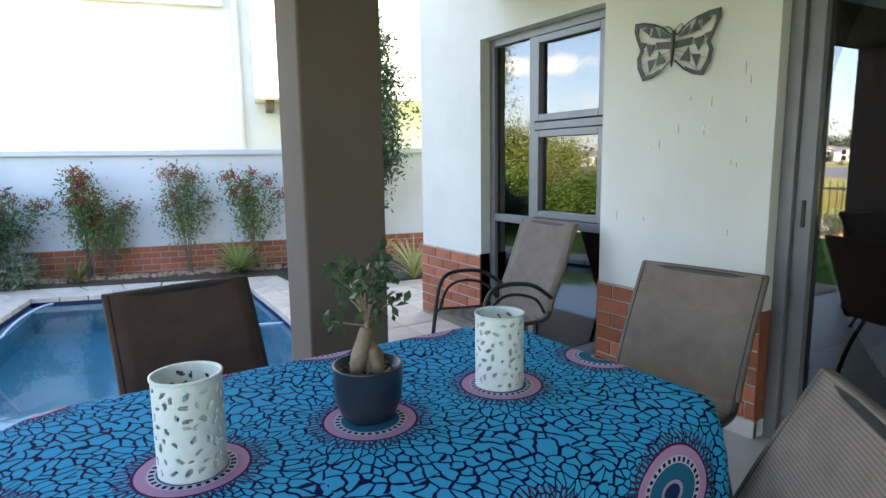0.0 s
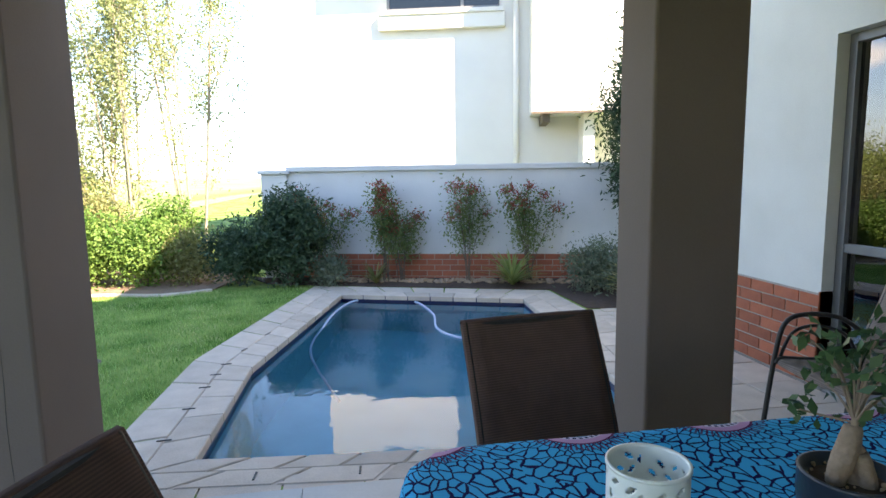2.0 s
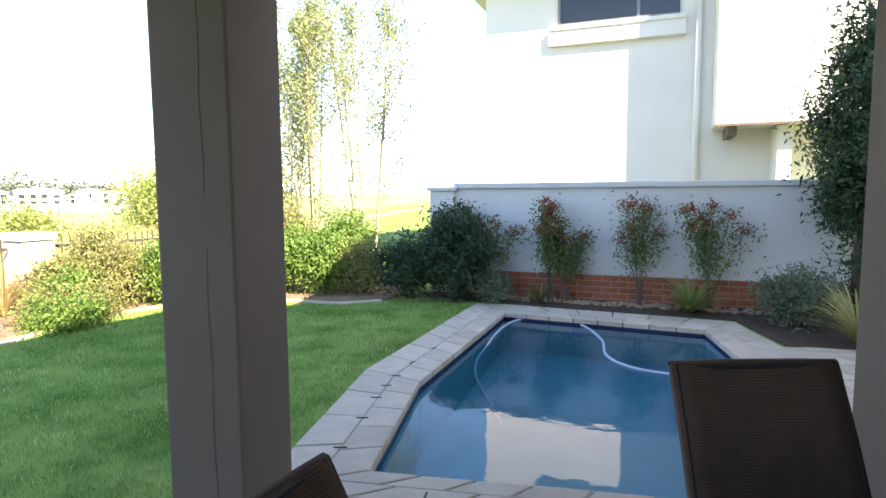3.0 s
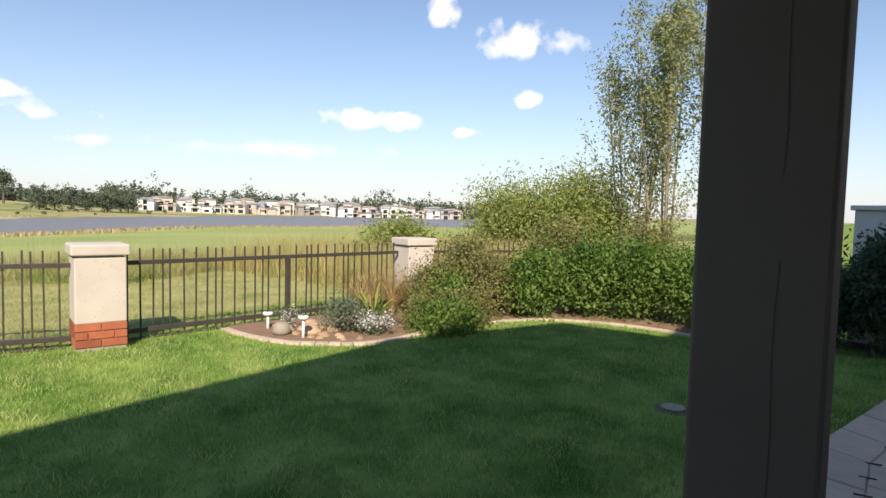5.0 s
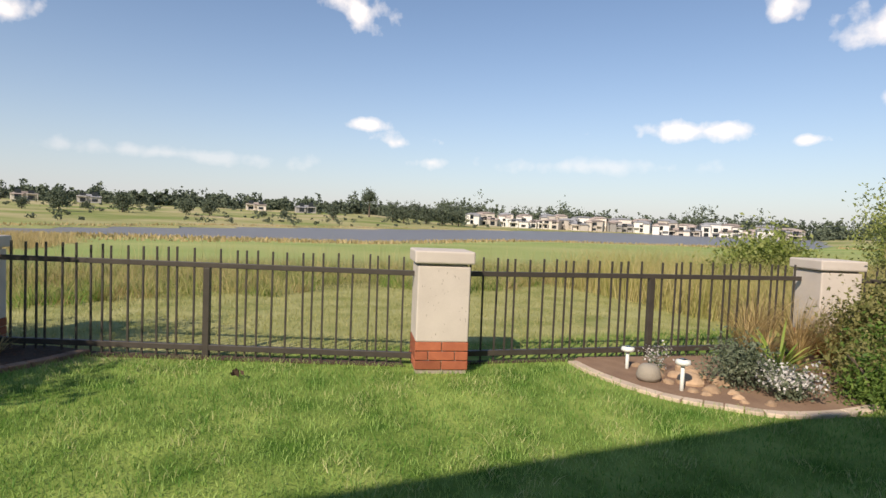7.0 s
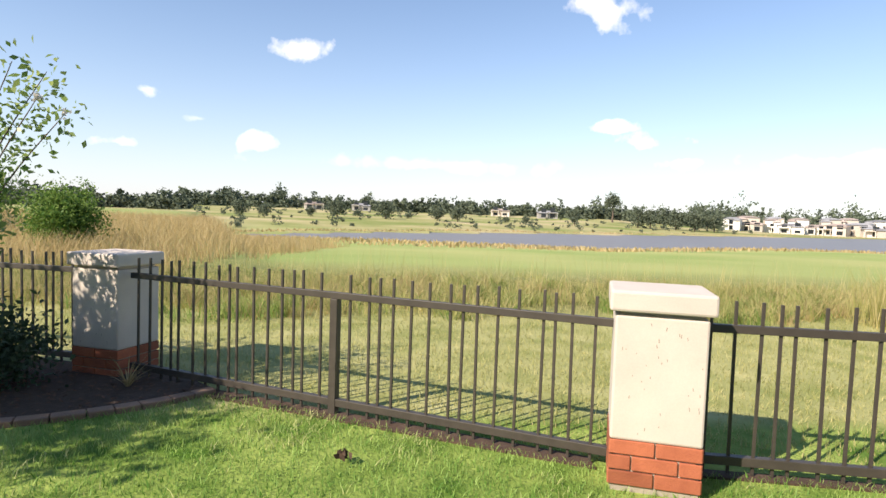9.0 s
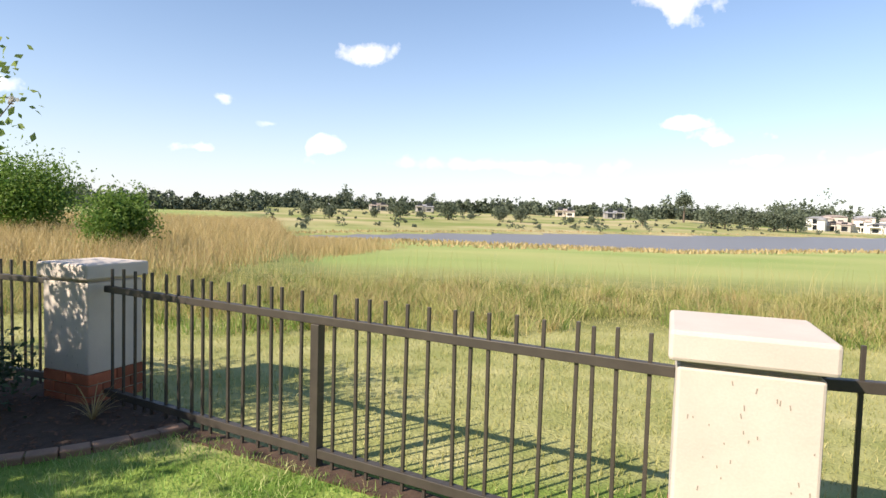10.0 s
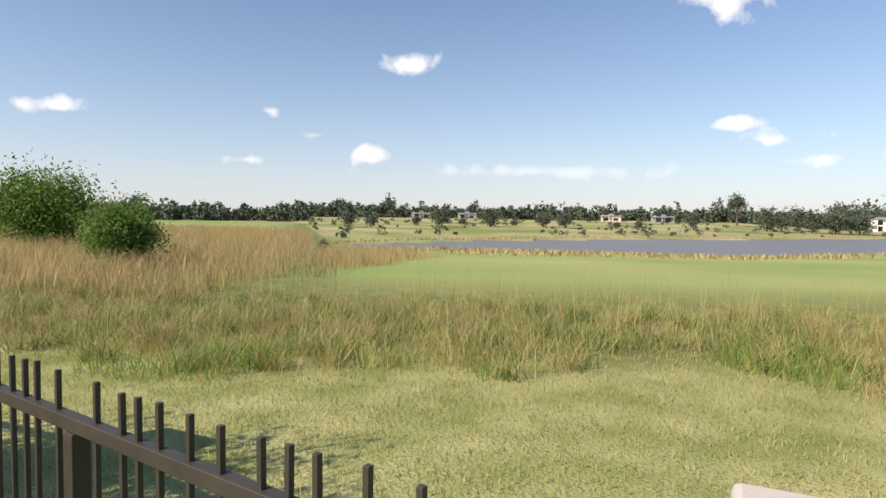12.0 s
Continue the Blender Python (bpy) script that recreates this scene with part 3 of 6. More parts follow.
# ---- patio ----
PX0, PX1, PY0, PY1 = -1.62, 2.885, -5.0, 2.5
pfloor = tagged(part("floor", bm_box((PX0, PY0, G - 0.3), (PX1, PY1, -0.012)), M_GROUT, None), "pale tiled patio floor one step above the lawn", "floor", kind="structure")
pceil = tagged(part("ceiling", bm_box((PX0 - 0.1, PY0, 2.62), (PX1 + 3.8, 3.01, 2.75)), M_CEIL, None), "plain white patio ceiling", "ceiling", kind="structure")
for nm, lo, hi in (("beam_front", (PX0 - 0.1, 2.38, 2.42), (2.885, 2.96, 2.62)), ("beam_side", (PX0 - 0.1, PY0, 2.42), (-1.2, 2.38, 2.62))):
    tagged(part(nm, bm_box(lo, hi, 0.006), M_PILLAR, None), "taupe plastered beam over the pillars", "beam", kind="structure")
for lo, hi in (((1.14, 2.09, 0), (1.535, 2.375, 2.43)), ((-1.56, 2.375, G), (-1.232, 2.93, 2.43))):
    pil = tagged(part("pillar", bm_box(lo, hi, 0.012), M_PILLAR, None), "square taupe plastered patio pillar", "pillar", group="patio pillars", kind="structure")
    if lo[0] < 0:
        for k, (z0, z1) in enumerate(((1.38, 2.43), (0.0, 1.16))):
            cr = bm_tube([(-1.352 + 0.004 * math.sin(q * 1.7), 2.374, z0 + (z1 - z0) * q / 8) for q in range(9)], 0.0011, 5)
            part("crack", cr, M_JOINT, pil, "thin dark crack in the plaster")
# upper storey and eaves that shade the garden
eaves = [(-1.75, -9.0), (-1.7, 0.87), (-0.72, 3.2), (2.2, 3.25), (2.2, -9.0)]
tagged(part("eaves", bm_prism(eaves, 4.2, 4.4), M_CEIL, None), "overhanging roof edge above the patio", "roof", kind="structure")
tagged(part("upper_wall", bm_prism([(-1.1, -8.6), (-1.1, 0.6), (-0.3, 2.75), (2.3, 2.8), (2.3, -8.6)], 2.75, 4.2), M_PLASTER, None), "plain cream upper storey wall over the patio", "wall", kind="structure")
tagged(part("house_block", bm_box((2.95, -9.0, 2.75), (9.5, 4.0, 6.4)), M_PLASTER, None), "cream two-storey block of the house", "wall", kind="structure")
tagged(part("roof", bm_prism([(2.4, -9.5), (2.4, 4.55), (10, 4.55), (10, -9.5)], 6.4, 6.6), M_ROOF, None), "overhanging roof of the house", "roof", kind="structure")
tagged(part("wall_back", bm_box((PX0, PY0 - 0.2, G), (PX1 + 3.8, PY0, 2.62)), M_PLASTER, None), "plain cream wall closing the patio", "wall", kind="structure")

# ---- house wall with window and door ----
WX, WT = 2.885, 0.24
WIN_Y0, WIN_Y1, WIN_Z1 = 1.99, 3.157, 2.17
DOOR_Y0, DOOR_Y1, DOOR_Z1 = -1.9, 1.015, 2.25
bmw = bmesh.new()
for lo, hi in (((WX, 3.157, 0.0), (WX + WT, 3.76, 2.62)), ((WX, 1.015, 0.0), (WX + WT, 1.99, 2.62)), ((WX, 1.99, WIN_Z1), (WX + WT, 3.157, 2.62)),
               ((WX, DOOR_Y0, DOOR_Z1), (WX + WT, 1.015, 2.62)), ((WX, PY0, 0.0), (WX + WT, DOOR_Y0, 2.62))):
    bm_box(lo, hi, bm=bmw)
bm_box((WX, 4.0 - WT, 0), (7.5, 4.0, 2.76), bm=bmw)
wall_h = tagged(part("wall_house", bmw, M_PLASTER, None), "cream plastered house wall above a red brick plinth", "wall", kind="structure")
tagged(part("wall_foot", bm_box((WX - 0.02, 4.0 - 0.9, G - 0.2), (7.5, 4.012, 0.0)), M_MORTAR, None), "concrete footing under the house wall", "footing", kind="structure")
# the room reads as unlit through its dark wall colour
room = tagged(part("room_walls", bm_box((6.6, PY0, 0), (6.8, 3.76, 2.62)), M_DARK, None), "far wall of the room behind the glass, coloured dark brown for indoor dimness", "wall", kind="structure")
tagged(part("room_partition", bm_box((WX + WT, 1.3, 0), (6.6, 1.4, 2.62)), M_DARK, None), "partition wall between the rooms, coloured dark brown for indoor dimness", "wall", kind="structure")
tagged(part("room_floor", bm_box((WX, PY0, -0.2), (6.8, 3.76, -0.004)), M_FLOOR, None), "tiled floor of the dim room", "floor", kind="structure")
for a0, a1 in ((1.015, 1.99),):
    tagged(part("plinth_footing", bm_box((WX - 0.012, a0, 0.0), (WX + 0.02, a1, 0.085)), M_FLOOR, None), "pale tile skirting under the brick plinth", "skirting", kind="structure")


def rail_frame(name, parent, y0, y1, z0, z1, x, t=0.05, d=0.06, material=M_ALU):
    bm = bmesh.new()
    for lo, hi in (((x, y0, z0), (x + d, y0 + t, z1)), ((x, y1 - t, z0), (x + d, y1, z1)), ((x, y0 + t, z0), (x + d, y1 - t, z0 + t)), ((x, y0 + t, z1 - t), (x + d, y1 - t, z1))):
        bm_box(lo, hi, 0.004, bm)
    return part(name, bm, material, parent)


win = empty("window_1", None, "grey aluminium window with reflecting panes and dark blinds", "window", kind="structure")
rail_frame("window_frame", win, WIN_Y0, WIN_Y1, 0.02, WIN_Z1, WX + 0.085, 0.055, 0.08)
part("mullion", bm_box((WX + 0.088, 2.665, 0.07), (WX + 0.16, 2.72, WIN_Z1 - 0.05), 0.004), M_ALU, win)
part("transom", bm_box((WX + 0.087, 2.045, 0.865), (WX + 0.162, 3.10, 0.92), 0.004), M_ALU, win)
part("transom", bm_box((WX + 0.087, 2.045, 1.51), (WX + 0.162, 2.665, 1.56), 0.004), M_ALU, win)
for z0, z1 in ((0.925, 1.505), (1.565, 2.11)):
    rail_frame("sash", win, 2.05, 2.66, z0, z1, WX + 0.075, 0.045, 0.05)
for y0, y1, z0, z1 in ((2.72, 3.10, 0.92, 2.115), (2.09, 2.62, 0.97, 1.46), (2.09, 2.62, 1.61, 2.07), (2.72, 3.10, 0.07, 0.865), (2.045, 2.665, 0.07, 0.865)):
    pn = part("pane", bm_box((WX + 0.115, y0, z0), (WX + 0.121, y1, z1)), M_GLASS, win)
    pn.visible_shadow = False
blind = empty("window_blind", None, "dark slatted blind behind the window glass", "blind")
slat = bm_box((WX + 0.20, 2.03, 0), (WX + 0.25, 3.12, 0.006), m=Matrix.Translation((0, 0, 0)))
bmesh.ops.rotate(slat, cent=(WX + 0.225, 0, 0), matrix=Matrix.Rotation(radians(35), 3, "Y"), verts=slat.verts)
s0 = part("slat", slat, M_BLIND, blind)
for k in range(1, 40):
    c = new("slat", s0.data)
    c.parent, c.location = blind, (0, 0, 0.06 + 0.052 * k)
s0.location = (0, 0, 0.06)
part("blind_backing", bm_box((WX + 0.30, 1.95, 0.0), (WX + 0.31, 3.2, 2.2)), M_BLIND, blind)

door = empty("door_1", None, "grey aluminium sliding door with large reflecting glass", "sliding door", kind="structure")
rail_frame("door_frame", door, DOOR_Y0, DOOR_Y1, -0.02, DOOR_Z1, WX + 0.07, 0.06, 0.14)
for y0, y1, dx in ((-0.45, 0.955, 0.10), (-1.84, -0.38, 0.15)):
    rail_frame("door_leaf", door, y0, y1, 0.04, DOOR_Z1 - 0.06, WX + dx, 0.07, 0.045)
    pn = part("pane", bm_box((WX + dx + 0.02, y0 + 0.07, 0.11), (WX + dx + 0.026, y1 - 0.07, DOOR_Z1 - 0.13)), M_GLASS, door)
    pn.visible_shadow = False
    if dx < 0.12:
        mid = Vector((WX + dx + 0.023, (y0 + y1) / 2, 0))
        pn.matrix_basis = Matrix.Translation(mid) @ Matrix.Rotation(radians(-2.0), 4, "Z") @ Matrix.Translation(-mid)
part("door_handle", bm_box((WX + 0.09, 0.91, 1.0), (WX + 0.105, 0.925, 1.12), 0.004), M_FRAME, door)

# ---- boundary wall (turned 15 degrees) and the neighbour ----
WM = Matrix.Translation((0.05, 8.9, 0)) @ Matrix.Rotation(radians(-15), 4, "Z")
bwall = empty("wall_boundary", WM, "grey-white plastered boundary wall with a brick base", "wall", kind="structure")
part("wall_body", bm_box((-0.98, 0.012, -0.6), (7.5, 0.23, 1.44)), M_BWALL, bwall)
part("coping", bm_box((-1.0, -0.03, 1.44), (7.5, 0.27, 1.52), 0.012), M_BWALL, bwall)
part("end_pier", bm_box((-1.38, -0.05, -0.6), (-0.98, 0.3, 1.41), 0.01), M_BWALL, bwall)
part("pier_cap", bm_box((-1.42, -0.09, 1.41), (-0.94, 0.34, 1.47), 0.012), M_BWALL, bwall)
neigh = empty("neighbour_house", WM, "tall white plastered neighbouring house in full sun", "house")
part("wall", bm_box((-1.45, 3.2, -0.4), (9, 9, 5.6)), M_NEIGH, neigh)
part("overhang", bm_box((2.76, 2.1, 2.46), (9, 3.2, 5.59)), M_NEIGH, neigh)
part("roof", bm_box((-2.05, 2.35, 5.6), (9.3, 9.3, 5.78)), M_NEIGH, neigh)
part("soffit_strip", bm_box((2.76, 2.09, 2.42), (9, 2.13, 2.46)), M_BARK, neigh)
part("bracket", bm_box((2.95, 2.2, 2.28), (3.08, 3.2, 2.46)), M_BARK, neigh)
part("side_wall", bm_box((3.7, 2.4, -0.4), (3.9, 3.2, 2.43)), M_NEIGH, neigh)
part("downpipe", bm_tube([(2.5, 3.12, 0.0), (2.5, 3.12, 5.6)], 0.055, 12), M_NEIGH, neigh, smooth=True)
nwin = part("window", bm_box((0.0, 3.17, 4.56), (2.18, 3.22, 5.45)), M_PANE, neigh, "dark window pane")
rail = bm_box((0.0, 3.14, 4.54), (2.18, 3.20, 4.58), 0.004)
bm_box((1.44, 3.14, 4.58), (1.5, 3.20, 5.45), 0.004, rail)
bm_box((0.0, 3.14, 4.58), (0.05, 3.20, 5.45), 0.004, rail)
part("frame", rail, M_ALU, nwin)
part("sill", bm_box((-0.16, 3.06, 4.17), (2.29, 3.2, 4.50), 0.01), M_NEIGH, neigh)
part("sill", bm_box((-0.12, 3.02, 4.44), (2.27, 3.2, 4.52), 0.01), M_NEIGH, neigh)

# ---- pool ----
pool = empty("swimming_pool", None, "swimming pool with dark blue walls and clear water", "pool", kind="structure")
pv, pf = [], []
k = len(POOL)
for x, y in POOL:
    pv += [(x, y, G - 0.0), (x, y, -0.36), (x, y, -1.6)]
wallv, band = [], []
for i in range(k):
    j = (i + 1) % k
    band.append((3 * i, 3 * j, 3 * j + 1, 3 * i + 1))
    wallv.append((3 * i + 1, 3 * j + 1, 3 * j + 2, 3 * i + 2))
mesh_ob("waterline_band", pv, band, M_POOLBAND, pool)
mesh_ob("basin", pv, wallv + [tuple(3 * i + 2 for i in range(k))[::-1]], M_POOLT, pool)
wp = offset_poly(POOL, 0.01)
water = mesh_ob("water", [(x, y, -0.25) for x, y in wp], [tuple(range(k))[::-1]], M_WATER, pool)
tagged(water, "clear still pool water reflecting the sky")
water.visible_shadow = False
hose = smooth_line([(-0.15, 4.95, -1.1), (-0.42, 5.6, -0.5), (-0.32, 6.35, -0.25), (-0.06, 7.42, -0.24), (0.27, 7.62, -0.24), (0.76, 7.40, -0.24), (0.92, 6.65, -0.24), (0.87, 6.0, -0.24), (1.0, 5.62, -0.24), (1.28, 5.42, -0.24), (1.7, 5.3, -0.24), (1.98, 5.2, -0.24)], 10)
tagged(part("pool_hose", bm_tube(hose, 0.013, 8), M_HOSE, None, smooth=True), "pale blue ribbed cleaner hose floating on the pool", "hose")


def between(a, b, f):
    """The polygon a share f of the way from a to b."""
    return [tuple(Vector(p).lerp(Vector(q), f)) for p, q in zip(a, b)]


def slabs(a, b, size, parent, material, name="slab", z0=G - 0.05, z1=G + 0.006):
    """Paving slabs in a ring between two polygons."""
    k = len(a)
    for i in range(k):
        j = (i + 1) % k
        n = max(1, round((Vector(a[j]) - Vector(a[i])).length / size))
        for s in range(n):
            f0, f1 = s / n + 0.003, (s + 1) / n - 0.003
            q = [Vector(a[i]).lerp(Vector(a[j]), f0), Vector(a[i]).lerp(Vector(a[j]), f1), Vector(b[i]).lerp(Vector(b[j]), f1), Vector(b[i]).lerp(Vector(b[j]), f0)]
            bm = bm_prism([tuple(v) for v in q], z0, z1 + random.uniform(-0.002, 0.002))
            bmesh.ops.bevel(bm, geom=[e for e in bm.edges if min(v.co.z for v in e.verts) > z1 - 0.01], offset=0.006, segments=1, affect="EDGES")
            part(name, bm, material, parent)


paving = empty("pavement", None, "worn sandstone coping slabs round the pool", "paving", kind="structure")
cop = bmesh.new()
oa = offset_poly(POOL, 0.002)
for i in range(k):
    j = (i + 1) % k
    bm_prism([oa[i], oa[j], COPE[j], COPE[i]], G - 0.06, G - 0.003, cop)
part("bedding", cop, M_JOINTS, paving)
slabs(offset_poly(POOL, -0.012), between(POOL, COPE, 0.44), 0.30, paving, M_PAVER)
slabs(between(POOL, COPE, 0.452), COPE, 0.42, paving, M_PAVER)
side = empty("pavement_side", None, "sandstone paving between the pool and the house", "paving", kind="structure")
part("bedding", bm_box((-1.62, 2.505, G - 0.1), (2.11, 2.95, G - 0.02)), M_JOINTS, side)
for i in range(-1, 8):
    part("slab", bm_box((-1.21 + 0.41 * i, 2.51, G - 0.05), (-0.81 + 0.41 * i, 2.95, G + 0.002 + random.uniform(-0.001, 0.001)), 0.002), M_PAVER, side)
for j in range(5):
    part("slab", bm_box((2.3, 4.065 + 0.362 * j, G - 0.05), (2.542, 4.42 + 0.362 * j, G + 0.002), 0.002), M_PAVER, side)
part("bedding", bm_box((2.12, 2.505, G - 0.1), (2.86, 4.055, -0.012)), M_JOINTS, side)
for i in range(2):
    for j in range(4):
        x, y = 2.125 + 0.368 * i, 2.51 + 0.386 * j
        part("slab", bm_box((x, y, -0.04), (x + 0.36, y + 0.378, 0.002 + random.uniform(-0.002, 0.001)), 0.005), M_PAVER, side)
part("bedding", bm_box((2.5, 4.06, G - 0.1), (4.4, 6.2, G - 0.004)), M_JOINTS, side)
for i in range(8):
    for j in range(14):
        x, y = 2.55 + 0.225 * i, 4.065 + 0.15 * j
        part("slab", bm_box((x, y, G - 0.05), (x + 0.218, y + 0.143, G + 0.004 + random.uniform(-0.003, 0.002))), M_PAVER, side)
# flush fittings for the pool cover let into the coping
for ax, ay, turn in ((-0.84, 5.84, 1.1), (-0.98, 5.32, 1.1), (-1.06, 4.92, 0.2), (-1.09, 4.66, 0.1), (-1.11, 4.38, 0.1), (-1.12, 3.97, 0.05), (-1.14, 3.49, 0.05), (-0.545, 2.955, 1.5), (-0.005, 2.918, 1.5)):
    an = tagged(part("cover_anchor", bm_box((-0.042, -0.006, 0.0), (0.042, 0.006, 0.006), 0.002), M_FRAME, None), "small dark metal cover anchor set in the coping", "anchor", group="pool cover anchors")
    an.matrix_basis = Matrix.Translation((ax, ay, G + 0.006)) @ Matrix.Rotation(turn, 4, "Z")

# ---- fence ----
Z_RAIL, Z_LOW, Z_TIP = 0.675, -0.105, 0.80
P1 = Vector((-7.44, 3.42))
FANG1 = math.atan2(0.131, 0.441)   # pier 1's face runs along this way from +y towards +x
P2, P3 = Vector((-9.305, -0.402)), Vector((-6.76, 7.68))


def pier(m, label):
    e = empty("fence_pier", m, label, "pier", group="fence piers")
    part("plinth_core", bm_box((-0.215, -0.215, G - 0.1), (0.215, 0.215, 0.095)), M_MORTAR, e)
    part("body", bm_box((-0.225, -0.225, 0.10), (0.225, 0.225, 0.745), 0.012), M_PIER, e)
    part("neck", bm_box((-0.20, -0.20, 0.745), (0.20, 0.20, 0.765)), M_PIER, e)
    cp = bm_box((-0.255, -0.255, 0.765), (0.255, 0.255, 0.872), 0.014)
    part("cap", cp, M_PIER, e)
    bz = 0.0805
    for c in range(3):
        z0 = 0.1 - (c + 1) * bz + 0.008
        for side_ in range(4):
            rot = Matrix.Rotation(side_ * math.pi / 2, 4, "Z")
            cuts = (-0.228, 0.0, 0.228) if c % 2 == 0 else (-0.228, -0.114, 0.114, 0.228)
            for a, b in zip(cuts, cuts[1:]):
                br = bm_box((a + 0.004, -0.228, z0), (b - 0.004, -0.19, z0 + bz - 0.009), 0.004)
                bmesh.ops.transform(br, matrix=rot, verts=br.verts)
                part("brick", br, M_BRICK, e)
    # pits in the rough plaster
    for q in range(30):
        x, z = random.uniform(-0.2, 0.2), random.uniform(0.13, 0.72)
        h = random.uniform(0.003, 0.010)
        part("pit", bm_box((-0.002, -0.2262, -h), (0.002, -0.2252, h), m=Matrix.Translation((x, 0, z)) @ Matrix.Rotation(random.uniform(-0.25, 0.25), 4, "Y")), M_PIT, e)
    return e


def face_m(p, ang):
    """A pier at p whose -Y face looks to the garden; ang turns from the +y line."""
    return Matrix.Translation((p.x, p.y, 0)) @ Matrix.Rotation(math.pi / 2 - ang, 4, "Z")


pier(face_m(P1, FANG1), "cream plastered fence pier with a capping and brick base")
pier(Matrix.Translation((0, 0, -0.045)) @ face_m(P2, radians(17.0)), "cream fence pier dappled by shade beside the rose")
pier(face_m(P3, radians(20)), "cream fence pier half hidden by grasses and shrubs")


def panel(a, b, label, gap=0.226, posts=(0.5,), seed=1, step=1.0):
    rg = random.Random(seed)
    d = b - a
    L, ang = d.length - 2 * gap, math.atan2(d.y, d.x)
    o = a + d.normalized() * gap
    e = empty("garden_fence", Matrix.Translation((o.x, o.y, 0)) @ Matrix.Rotation(ang, 4, "Z"), label, "fence", group="fence panels")
    part("top_rail", bm_box((0, -0.02, Z_RAIL - 0.045), (L, 0.02, Z_RAIL), 0.003), M_IRON, e)
    part("bottom_rail", bm_box((0, -0.024, Z_LOW), (L, 0.024, Z_LOW + 0.05), 0.003), M_IRON, e)
    for p in posts:
        part("post", bm_box((L * p - 0.028, -0.028, G - 0.1), (L * p + 0.028, 0.028, Z_RAIL - 0.046), 0.003), M_IRON, e)
    bar = part("bar", bm_box((-0.008, -0.008, G + 0.01), (0.008, 0.008, Z_TIP), 0.0015), M_IRON, e)
    first = True
    for p in posts:
        for way in (-1, 1):
            x, i = L * p + way * 0.105 * step, 0
            while 0.03 < x < L - 0.03:
                if first:
                    bar.location, first = (x, 0, 0), False
                else:
                    c = new("bar", bar.data)
                    c.parent = e
                    c.location = (x, rg.uniform(-0.001, 0.001), rg.uniform(-0.010, 0.006))
                    c.rotation_euler = (rg.uniform(-0.006, 0.006), rg.uniform(-0.008, 0.008), 0)
                x += way * step * (0.137, 0.069, 0.090, 0.116, 0.116)[i % 5]
                i += 1
    return e


dark = "dark brown steel fence panel with pointed bars"
back = Vector((-0.958, 0.285)) * 0.12
PB = P1 + back
panel(P2 + Vector((0.085, 0.01)), P1 + back * 0.33, dark, posts=(0.513,), seed=2, step=1.10)
panel(PB, P3 + Vector((-0.1, 0)), dark, posts=(0.516,), seed=3, step=1.13)
panel(Vector((-10.3, -4.3)), P2, dark, seed=4)
panel(P3 + Vector((-0.1, 0)), Vector((-4.7, 11.2)), dark, seed=5)
tagged(part("edging_strip", bm_prism([(-9.10, -0.1), (-7.68, 3.15), (-7.52, 3.15), (-8.92, -0.1)], G - 0.02, G + 0.012), M_SOIL, None), "strip of bare soil under the fence", "soil", kind="structure")
tagged(part("edging_strip", bm_prism([(-7.55, 3.7), (-6.98, 7.4), (-6.88, 7.4), (-7.45, 3.7)], G - 0.02, G + 0.012), M_SOIL, None), "strip of bare soil under the fence", "soil", kind="structure")

# ---- table and what stands on it ----
table = empty("dining_table", None, "rectangular patio dining table hidden under its cloth", "table")
TX0, TX1, TY0, TY1, TZ = 0.08, 1.53, 0.33, 1.235, 0.735
part("tabletop", bm_prism([(px, py) for px, py in ((TX0 + 0.24, TY0 + 0.01), (TX1 - 0.24, TY0 + 0.01), (TX1 - 0.08, TY0 + 0.08), (TX1 - 0.01, TY0 + 0.24), (TX1 - 0.01, TY1 - 0.24), (TX1 - 0.08, TY1 - 0.08), (TX1 - 0.24, TY1 - 0.01), (TX0 + 0.24, TY1 - 0.01), (TX0 + 0.08, TY1 - 0.08), (TX0 + 0.01, TY1 - 0.24), (TX0 + 0.01, TY0 + 0.24), (TX0 + 0.08, TY0 + 0.08))], TZ - 0.03, TZ), M_FRAME, table)
for x in (TX0 + 0.2, TX1 - 0.2):
    for y in (TY0 + 0.2, TY1 - 0.2):
        part("leg", bm_box((x - 0.025, y - 0.025, 0), (x + 0.025, y + 0.025, TZ - 0.03), 0.004), M_FRAME, table)


